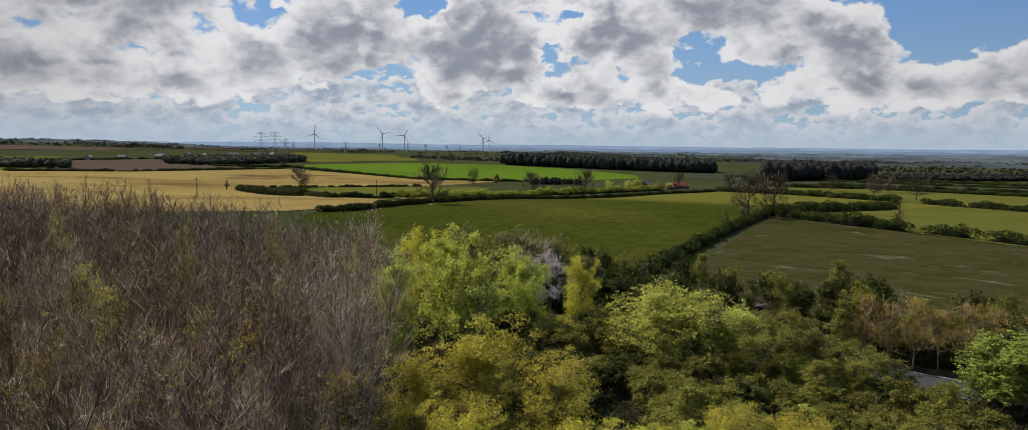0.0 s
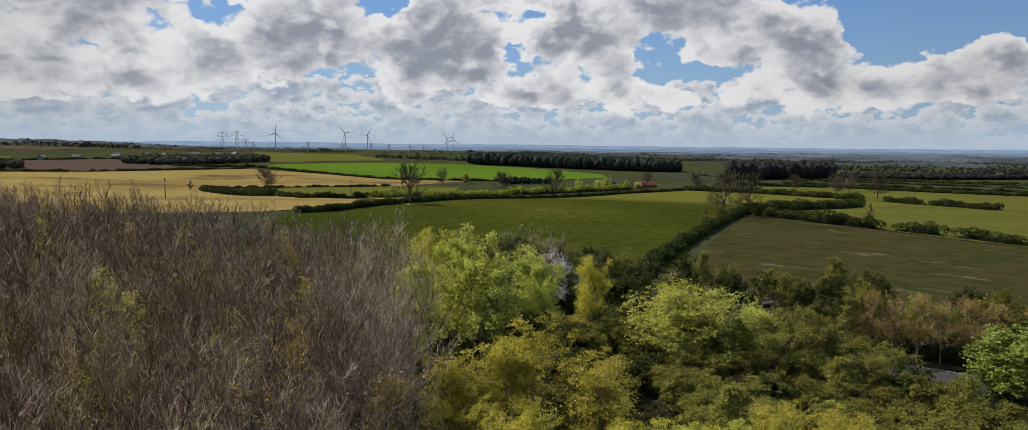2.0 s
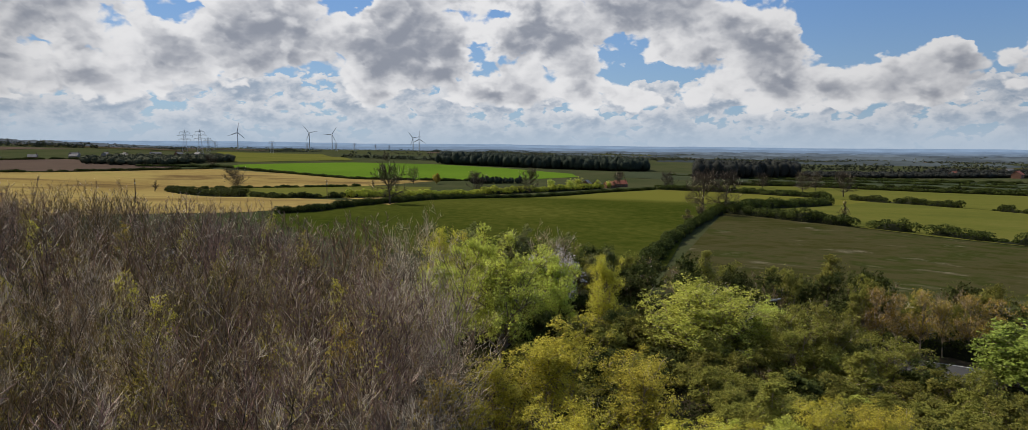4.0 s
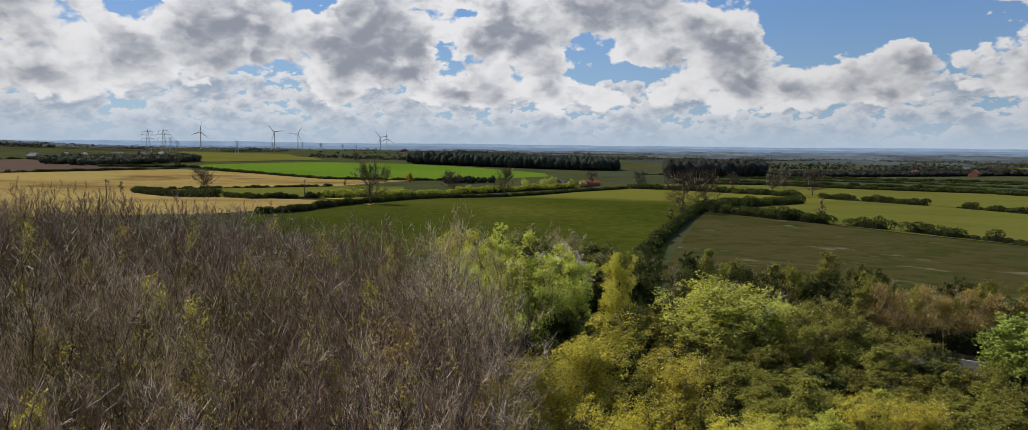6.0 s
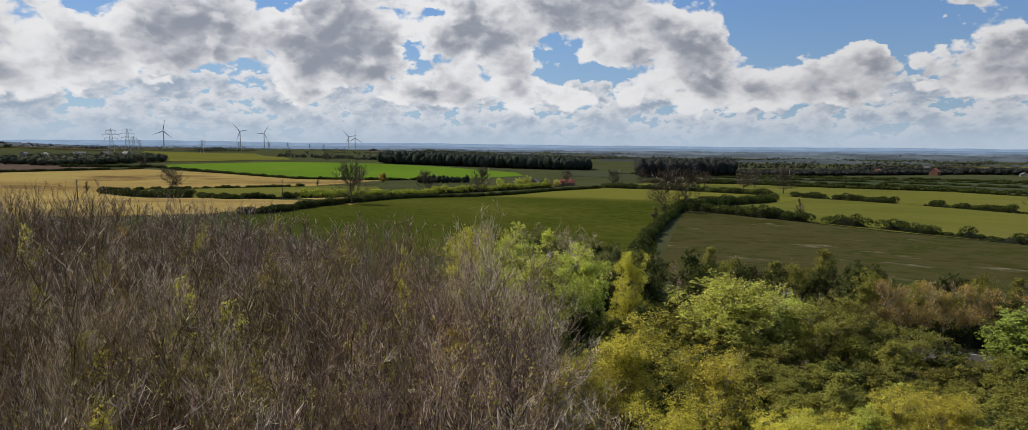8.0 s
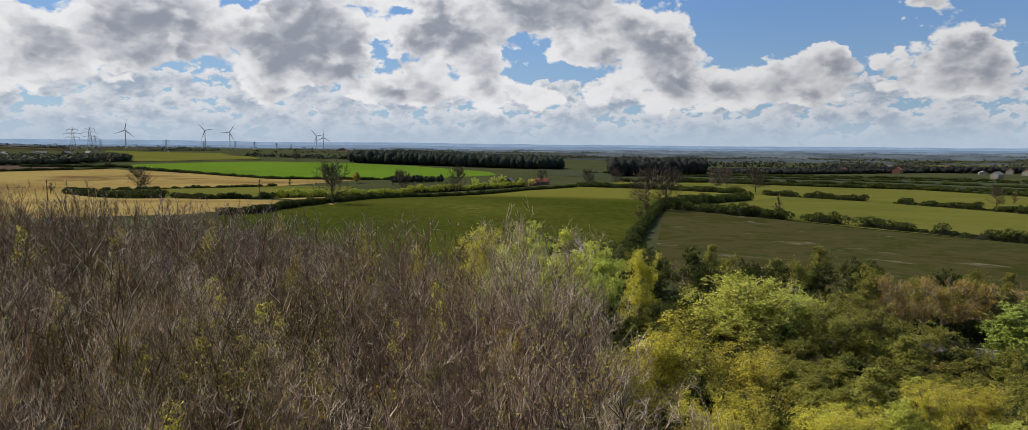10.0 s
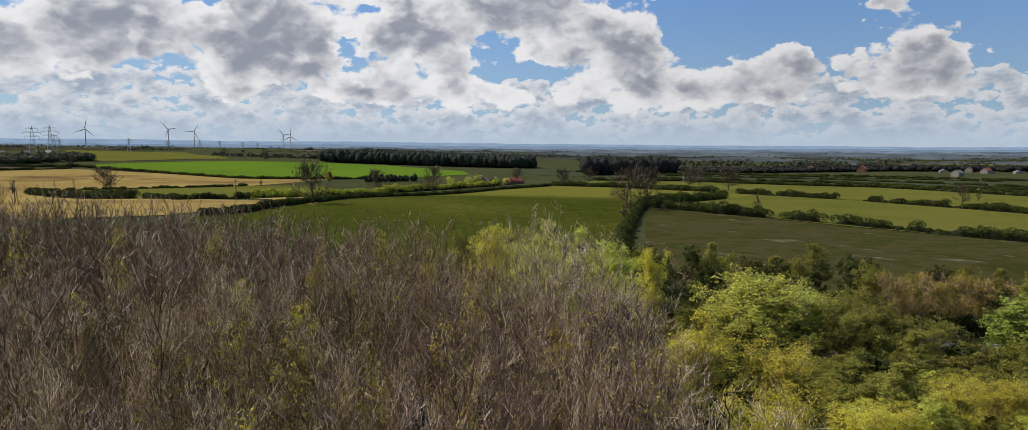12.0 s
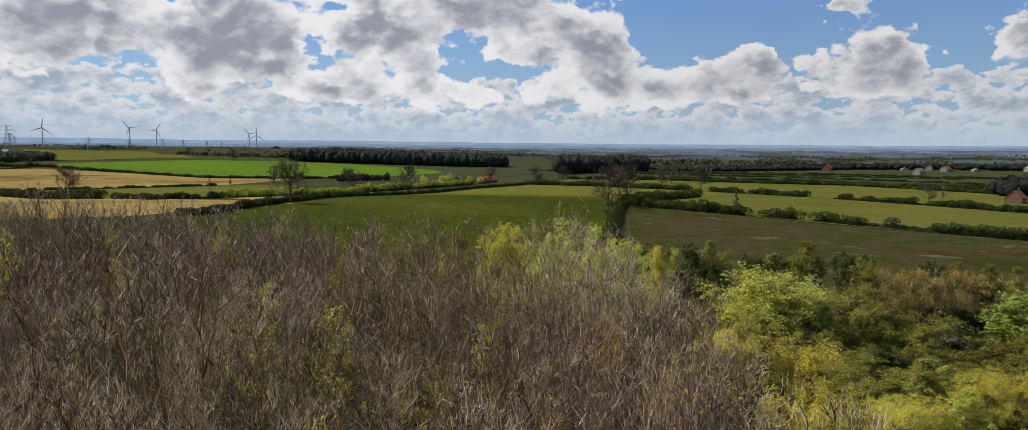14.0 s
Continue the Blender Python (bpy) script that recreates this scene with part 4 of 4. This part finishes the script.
for i in range(46):
    d, a = _rng.uniform(1250, 3900), radians(_rng.uniform(-40, 60))
    x, y = d * math.sin(a), d * math.cos(a)
    if -300 < x < 420 and y < 1300:
        continue
    wx, wy = _rng.uniform(80, 260), _rng.uniform(80, 220)
    field("far_field_%d" % (i + 1), [(x - wx, y - wy), (x + wx, y - wy * 0.8)], [(x - wx * 0.9, y + wy * 0.9), (x + wx * 1.1, y + wy)],
          (M_DULL, M_PASTURE, M_PLOUGH, M_MEADOW)[int(_rng.choice(4, p=(0.45, 0.12, 0.25, 0.18)))], "far field on the open plain", 0.5 + 0.01 * i, 12, 12)

field("field_9", [(-450, 692), (-356, 697), (-285, 775)], [(-522, 807), (-443, 864), (-343, 850)], M_PLOUGH, "dark brown ploughed field", 0.3)
field("field_10", [(-286, 875), (-237, 902), (-137, 1030)], [(-562, 1818), (-450, 1950), (-355, 2081)], M_PASTURE, "pale green rising field below the pylons", 0.4)
field("field_11", [(187, 760), (300, 690), (440, 560), (470, 400)], [(230, 930), (377, 850), (560, 740), (640, 560)], M_DULL, "dull green fields beyond the hedges", 0.3)
field("field_12", [(-640, 665), (-470, 664), (-452, 690)], [(-760, 900), (-560, 880), (-530, 808)], M_PASTURE, "green pasture by the far village", 0.35)
for line in ([(300, 690), (440, 565), (475, 400)], [(330, 760), (480, 640), (560, 470)], [(260, 830), (470, 740), (640, 560)], [(420, 790), (600, 690), (720, 540)], [(480, 470), (640, 330)], [(-470, 655), (-372, 686), (-255, 776)], [(-530, 806), (-443, 862), (-340, 852)]):
    hedge(line, 2.6, 4.2, M_HEDGE, "dark hedge between far fields", 0.42, 44, 0.12)

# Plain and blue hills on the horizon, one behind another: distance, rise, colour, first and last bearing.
# The strips glow by themselves; aerial haze is put into their blue.
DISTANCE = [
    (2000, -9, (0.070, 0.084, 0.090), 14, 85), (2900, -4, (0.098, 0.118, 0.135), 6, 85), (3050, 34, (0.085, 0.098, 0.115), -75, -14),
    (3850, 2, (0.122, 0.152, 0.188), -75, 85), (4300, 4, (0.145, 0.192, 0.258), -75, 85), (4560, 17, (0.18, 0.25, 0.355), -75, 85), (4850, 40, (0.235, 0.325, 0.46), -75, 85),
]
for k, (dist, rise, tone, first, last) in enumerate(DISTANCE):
    m = bpy.data.materials.new("haze_blue_glow")
    m.use_nodes = True
    n = Nodes(m.node_tree)
    mp = n.add("ShaderNodeMapping")
    n.put(mp.inputs[0], n.add("ShaderNodeTexCoord").outputs["Object"])
    mp.inputs["Scale"].default_value = (1, 1, 9)
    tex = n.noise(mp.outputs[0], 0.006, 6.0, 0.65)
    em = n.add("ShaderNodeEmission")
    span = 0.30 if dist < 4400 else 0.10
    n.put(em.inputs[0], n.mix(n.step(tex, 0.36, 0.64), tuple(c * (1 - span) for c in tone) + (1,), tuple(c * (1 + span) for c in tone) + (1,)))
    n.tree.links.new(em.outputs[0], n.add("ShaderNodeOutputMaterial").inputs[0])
    a = np.radians(np.linspace(first, last, 420))
    wave = np.array([noise.noise((x * 6.0, k * 3.1, 0)) * 9 + noise.noise((x * 31.0, k, 4)) * 3 + (noise.noise((x * 170.0, k, 9)) * 5 if dist < 4000 else 0) for x in a])
    tops = rise + wave - 14 * np.clip(a, 0, 2) * (dist > 4800)
    if first > -75:
        tops = tops - 30 * np.clip((np.radians(first + 3) - a) / np.radians(3), 0, 1)
    if last < 85:
        tops = tops - 48 * np.clip((a - np.radians(last - 14)) / np.radians(14), 0, 1) ** 1.5
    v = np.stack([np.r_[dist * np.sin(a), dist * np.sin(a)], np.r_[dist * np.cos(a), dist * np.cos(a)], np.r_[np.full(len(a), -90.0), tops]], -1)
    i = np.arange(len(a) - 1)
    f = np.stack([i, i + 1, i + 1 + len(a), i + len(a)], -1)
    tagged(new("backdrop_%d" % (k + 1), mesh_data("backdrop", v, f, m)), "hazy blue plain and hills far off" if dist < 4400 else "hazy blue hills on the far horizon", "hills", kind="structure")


# ---- hedgerow trees ----
field_tree = kinds("field_tree", "leafless spreading hedgerow tree with dark twigs", "tree", "bare trees along the hedges", (150, 151, 152),
                   13.0, 0.34, 0.16, 30, 8.2, 1.2, 7, 5, None, "round", 0.055, 0.12, bark=M_TWIG_DARK, twig=M_TWIG_DARK, pale=0.06)
slim_tree = kinds("slim_tree", "slim leafless tree in the hedge", "tree", "bare trees along the hedges", (155,),
                  10.0, 0.2, 0.12, 22, 2.4, 0.7, 5, 4, (300, 0.12, 0.2, M_BUD), "cone", 0.04, 0.1, bark=M_TWIG_DARK, twig=M_TWIG_DARK, pale=0.15)
slim_tree.label = "slim leafless tree standing in the hedge"
for k, x, y, s, sz in [
    (field_tree, -30, 262, 1.05, 1.02), (field_tree, -170, 566, 1.55, 1.25), (field_tree, 81, 244, 1.1, 1.04), (field_tree, 92, 251, 1.0, 1.06), (slim_tree, 74, 226, 1.2, 0.85),
    (slim_tree, 62, 205, 1.2, 0.62), (field_tree, 48, 480, 1.2, 1.25), (field_tree, 13, 506, 1.3, 1.1), (field_tree, 260, 580, 1.1, 1.0), (field_tree, 267, 525, 1.2, 1.1),
    (field_tree, 290, 548, 1.1, 1.1), (field_tree, 262, 460, 1.3, 1.2), (field_tree, 132, 566, 0.9, 1.0), (field_tree, 175, 572, 1.1, 1.1), (field_tree, 210, 600, 1.0, 1.0),
    (slim_tree, 123, 226, 1.0, 1.0), (slim_tree, -212, 520, 1.6, 1.0), (slim_tree, 200, 148, 1.3, 0.95), (field_tree, -37, 640, 1.0, 1.0), (field_tree, 300, 300, 0.7, 0.75),
    (slim_tree, 345, 330, 1.2, 1.0), (field_tree, -262, 800, 1.1, 1.0), (field_tree, -90, 1010, 1.0, 1.0), (slim_tree, -70, 615, 1.3, 0.7),
]:
    k.place(x, y, R, s, sz)
beech = kinds("copper_beech", "rounded tree with rusty brown leaves", "tree", "", (158,), 10.0, 0.25, 0.1, 30, 4.6, 1.1, 5, 4, (2500, 0.4, 0.4, M_ORANGE), "round", 0.05, 0.15)
beech.place(-16, 640, R, 1.0, 0.9)
for x, y, s in [(100, 575, 0.9), (92, 570, 0.8), (118, 580, 0.7), (75, 560, 0.8), (128, 586, 0.6)]:
    lime.place(x, y, R, s * 1.2, s, label="leafing light green tree beside the farm")


# ---- wind turbines ----
def cylinder(bm, r0, r1, a, b, sides=12):
    a, b = Vector(a), Vector(b)
    m = Matrix.Translation((a + b) / 2) @ (b - a).to_track_quat("Z", "Y").to_matrix().to_4x4()
    bmesh.ops.create_cone(bm, cap_ends=True, segments=sides, radius1=r0, radius2=r1, depth=(b - a).length, matrix=m)
    return bm


def box(bm, size, at=(0, 0, 0), m=None):
    t = Matrix.Translation(at) @ (m or Matrix.Identity(4)) @ Matrix.Diagonal((*size, 1))
    return bmesh.ops.create_cube(bm, size=1, matrix=t)["verts"]


def turbine(x, y, hub, blade, spin):
    """A three-bladed wind turbine that faces the camera's side."""
    base = float(land(x, y))
    top = hub - base
    ob = tagged(new("wind_turbine"), "white three-bladed wind turbine on a tapered tower", "wind turbine", "turbines of the wind farm")
    ob.matrix_basis = pose(x, y, base)
    part("tower", cylinder(bmesh.new(), 2.3, 1.4, (0, 0, -1), (0, 0, top), 16), M_WHITE, ob)
    bm = bmesh.new()
    vs = box(bm, (3.2, 9, 3.4), (0, 1.5, top + 0.6))
    bmesh.ops.bevel(bm, geom=bm.edges[:], offset=0.7, segments=2, affect="EDGES")
    part("nacelle", bm, M_WHITE, ob)
    hubpart = part("hub", cylinder(bmesh.new(), 1.7, 0.5, (0, -2.6, top + 0.6), (0, -5.4, top + 0.6), 12), M_WHITE, ob)
    for k in range(3):
        ang = radians(spin + 120 * k)
        bm = bmesh.new()
        rows = []
        for t in (0, 0.06, 0.2, 0.5, 0.8, 1.0):
            chord = 1.3 if t == 0 else 3.4 * (1 - t) + 0.5
            r = 1.2 + t * blade
            ring_v = []
            for u, v in ((-0.35, -0.16), (0.65, -0.05), (0.65, 0.05), (-0.35, 0.16)):
                px, pz = u * chord, v * chord + 0.25
                ring_v.append(bm.verts.new((math.cos(ang) * r - math.sin(ang) * px, -4.0 - pz, top + 0.6 + math.sin(ang) * r + math.cos(ang) * px)))
            rows.append(ring_v)
        for p, q in zip(rows, rows[1:]):
            for i in range(4):
                bm.faces.new((p[i], p[(i + 1) % 4], q[(i + 1) % 4], q[i]))
        bm.faces.new(rows[0][::-1])
        bm.faces.new(rows[-1])
        bmesh.ops.recalc_face_normals(bm, faces=bm.faces[:])
        part("blade", bm, M_WHITE, hubpart)


for row in ((-834, 2968, 72, 41, 80), (-616, 3321, 80, 44, 130), (-545, 3521, 75, 43, 58), (-164, 3721, 65, 42, 130), (-123, 3419, 55, 41, 88)):
    turbine(*row)


# ---- pylons ----
def pylon(x, y, height, face=20.0):
    ob = tagged(new("pylon"), "grey steel lattice electricity pylon", "pylon", "pylons of the power line")
    ob.matrix_basis = pose(x, y, float(land(x, y)), 0, 0, face)
    h = height
    wide = lambda z: 3.6 * (1 - z / h) ** 1.3 + 0.7
    t = 0.14 + 0.05 * math.hypot(x, y) / 1000
    levels = [h * f for f in (0, 0.16, 0.3, 0.42, 0.53, 0.62, 0.72, 0.82, 0.92)]
    for sx, sy in ((1, 1), (1, -1), (-1, 1), (-1, -1)):
        bm = bmesh.new()
        for a, b in zip(levels, levels[1:]):
            cylinder(bm, t, t, (sx * wide(a), sy * wide(a), a), (sx * wide(b), sy * wide(b), b), 4)
        part("leg", bm, M_STEEL, ob)
    bm = bmesh.new()
    for a, b in zip(levels, levels[1:]):
        p, q = wide(a), wide(b)
        for s0, s1 in (((1, 1), (-1, 1)), ((-1, 1), (-1, -1)), ((-1, -1), (1, -1)), ((1, -1), (1, 1))):
            cylinder(bm, t * 0.6, t * 0.6, (s0[0] * p, s0[1] * p, a), (s1[0] * q, s1[1] * q, b), 3)
            cylinder(bm, t * 0.6, t * 0.6, (s1[0] * p, s1[1] * p, a), (s0[0] * q, s0[1] * q, b), 3)
    part("bracing", bm, M_STEEL, ob)
    for z, half in ((0.62, 7.5), (0.76, 9.5), (0.9, 6.0)):
        bm = bmesh.new()
        for side in (-1, 1):
            for dy in (-0.6, 0.6):
                cylinder(bm, t, t * 0.7, (0, dy, z * h), (side * half, 0, z * h + 0.2), 4)
                cylinder(bm, t * 0.8, t * 0.6, (side * 0.9, dy, z * h + 2.0), (side * half, 0, z * h + 0.2), 4)
            cylinder(bm, 0.18, 0.18, (side * half, 0, z * h + 0.1), (side * half, 0, z * h - 2.8), 4)
        part("crossarm", bm, M_STEEL, ob)
    part("peak", cylinder(bmesh.new(), t * 2, t, (0, 0, 0.9 * h), (0, 0, h), 4), M_STEEL, ob)


for x, y, h in ((-366, 1026, 35), (-356, 1057, 36.5), (-551, 1709, 34), (-783, 2512, 32), (-466, 1960, 34), (-486, 2562, 32), (-423, 2814, 35), (-390, 3115, 33), (-356, 3717, 30), (-322, 4200, 30)):
    pylon(x, y, h)


# ---- telegraph poles and road sign ----
def telegraph_pole(x, y, h):
    ob = tagged(new("telegraph_pole"), "dark wooden telegraph pole with a short crossarm", "pole", "telegraph poles in the fields")
    ob.matrix_basis = pose(x, y, float(land(x, y)), 0, 0, 10)
    part("post", cylinder(bmesh.new(), 0.19, 0.13, (0, 0, -0.4), (0, 0, h), 10), M_POLE, ob)
    bm = bmesh.new()
    box(bm, (1.4, 0.12, 0.14), (0, -0.18, h - 0.45))
    part("crossarm", bm, M_POLE, ob)
    for dx in (-0.55, 0, 0.55):
        part("insulator", cylinder(bmesh.new(), 0.05, 0.03, (dx, -0.18, h - 0.38), (dx, -0.18, h - 0.15), 8), M_WHITE, ob)
    part("switch_box", (lambda b: (box(b, (0.35, 0.3, 0.6), (0, -0.3, h - 1.6)), b)[1])(bmesh.new()), M_STEEL, ob)


telegraph_pole(-59, 303, 8.2)
telegraph_pole(-128, 285, 8.0)

sign = tagged(new("road_sign"), "grey steel roadside post with an angled sign head", "road sign")
sign.matrix_basis = pose(29.5, 82.5, float(land(29.5, 82.5)), 0, 0, 12)
part("post", cylinder(bmesh.new(), 0.07, 0.06, (0, 0, -0.3), (0, 0, 5.2), 10), M_STEEL, sign)
_b = bmesh.new()
box(_b, (1.5, 0.10, 0.12), (-0.1, 0, 5.2), pose(0, 0, 0, 0, -6, 0))
part("arm", _b, M_STEEL, sign)
_b = bmesh.new()
box(_b, (0.7, 0.5, 0.5), (-0.35, 0, 4.75))
bmesh.ops.bevel(_b, geom=_b.edges[:], offset=0.05, segments=2, affect="EDGES")
part("sign_head", _b, M_CORE, sign, "dark box under the arm")


# ---- standing water on the bare soil ----
M_WATER = material("standing_water", [(0.10, 0.105, 0.10), (0.14, 0.14, 0.13)], 0.5, 4, rough=0.08, bump=0.02, gloss=0.8)
_t = np.linspace(0, 2 * np.pi, 41)
_r = np.array([0.02, 1.0])[:, None] * (1 + 0.18 * np.sin(3 * _t + 0.5) + 0.10 * np.sin(5 * _t))[None]
sheet("puddle", -262 + 5.5 * _r * np.cos(_t), 470 + 5.0 * _r * np.sin(_t), M_WATER, "bright puddle standing on the bare soil", 0.3, "puddle")


# ---- houses ----
def house(x, y, length, depth, eaves, ridge, turn_by, wall, roof, label, windows=3, chimney=True, group="houses of the farm"):
    ob = tagged(new("house"), label, "house", group)
    ob.matrix_basis = pose(x, y, float(land(x, y)), 0, 0, turn_by)
    L, D = length / 2, depth / 2
    bm = bmesh.new()
    pts = [(-L, -D, -0.5), (L, -D, -0.5), (L, D, -0.5), (-L, D, -0.5), (-L, -D, eaves), (L, -D, eaves), (L, D, eaves), (-L, D, eaves), (-L, 0, ridge - 0.1), (L, 0, ridge - 0.1)]
    v = [bm.verts.new(p) for p in pts]
    for f in ((0, 1, 5, 4), (1, 2, 6, 9, 5), (2, 3, 7, 6), (3, 0, 4, 8, 7), (3, 2, 1, 0)):
        bm.faces.new([v[i] for i in f])
    part("wall", bm, wall, ob)
    slope = math.atan2(ridge - eaves, D)
    run = math.hypot(ridge - eaves, D) + 0.4
    for side in (-1, 1):
        bm = bmesh.new()
        m = Matrix.Rotation(-side * slope, 4, "X")
        centre = Vector((0, side * (D + 0.3) / 2, (ridge + eaves) / 2 - 0.05))
        box(bm, (length + 0.6, run, 0.16), centre, m)
        part("roof_slope", bm, roof, ob)
    for k in range(windows):
        wx = -L + length * (k + 0.5) / windows
        for side in (-1, 1):
            for z in ((1.5,) if eaves < 4 else (1.4, 3.9)):
                bm = bmesh.new()
                box(bm, (1.1, 0.08, 1.2), (wx, side * (D + 0.02), z))
                frame_ob = part("window", bm, M_WHITE, ob)
                bm = bmesh.new()
                box(bm, (0.95, 0.06, 1.05), (wx, side * (D + 0.05), z))
                part("pane", bm, M_GLASS, frame_ob)
    bm = bmesh.new()
    box(bm, (1.0, 0.08, 2.0), (-L + length * 0.5 + 0.9, -D - 0.03, 1.0))
    part("door", bm, M_POLE, ob)
    if chimney:
        bm = bmesh.new()
        box(bm, (0.8, 0.6, 1.7), (L - 0.8, 0, ridge + 0.4))
        part("chimney", bm, M_BRICK, ob)
        part("chimney_pot", cylinder(bmesh.new(), 0.16, 0.13, (L - 0.8, 0, ridge + 1.2), (L - 0.8, 0, ridge + 1.7), 8), M_TILE, ob)
    return ob


house(143, 606, 11, 7, 2.8, 5.6, 12, M_BRICK, M_TILE, "brick farm building with a bright red tiled roof")
house(134, 600, 9, 6, 2.6, 5.0, 95, M_BRICK, M_TILE, "low brick outbuilding with red tiles", 2, False)
house(120, 596, 12, 8, 3.0, 6.4, 70, M_BRICK, M_SLATE, "brick barn with a grey-brown roof", 3, False)
house(110, 590, 13, 8, 3.2, 6.8, 68, M_BRICK, M_SLATE, "brick barn with a grey-brown roof", 3, False)
house(129, 590, 7, 6, 2.6, 4.8, 20, M_BRICK, M_TILE, "small brick shed with red tiles", 2, False)
EAST = "houses of the east village"
house(731, 850, 22, 11, 5.0, 9.5, 40, M_BRICK, M_TILE, "large red brick house with red tiles", 4, True, EAST)
house(835, 810, 17, 10, 3.0, 5.2, 50, M_RENDER, M_SLATE, "pale barn with a grey sheet roof", 4, False, EAST)
house(884, 778, 15, 9, 3.0, 5.0, 48, M_RENDER, M_SLATE, "pale barn with a grey sheet roof", 4, False, EAST)
house(918, 765, 14, 9, 2.8, 4.6, 55, M_RENDER, M_SLATE, "pale barn with a grey sheet roof", 4, False, EAST)
house(1000, 745, 24, 12, 5.0, 9.0, 50, M_RENDER, M_SLATE, "pale rendered house with a grey roof", 4, True, EAST)
house(650, 860, 14, 9, 4.8, 8.0, 30, M_RENDER, M_TILE, "pale house with a red roof", 3, True, EAST)
house(357, 294, 13, 8, 3.2, 7.2, 25, M_BRICK, M_TILE, "brick cottage with an orange-red tiled roof", 3, True, EAST)
_rng = np.random.default_rng(5)
for i in range(9):
    d, a = _rng.uniform(980, 1450), radians(_rng.uniform(40, 57))
    house(d * math.sin(a), d * math.cos(a), _rng.uniform(12, 22), 9, 4.6, 8.2, _rng.uniform(20, 70), M_RENDER if i % 3 else M_BRICK, M_TILE if i % 4 == 0 else M_SLATE,
          "pale village house with a grey roof" if i % 3 else "brick village house seen across the fields", 3, i % 2 == 0, EAST)
WEST = "houses of the west village"
for i, (x, y) in enumerate(((-470, 850), (-452, 905), (-425, 925), (-405, 930), (-440, 880), (-380, 960), (-360, 985), (-498, 830), (-340, 1000), (-395, 905))):
    house(x, y, 9 + 2 * (i % 3), 6.5, 3.2, 5.6, 20 + 37 * i, M_RENDER if i % 3 else M_BRICK, M_SLATE,
          ("small pale house with a grey roof", "brick village house with a grey roof", "pale village house among trees")[i % 3], 3, True, WEST)
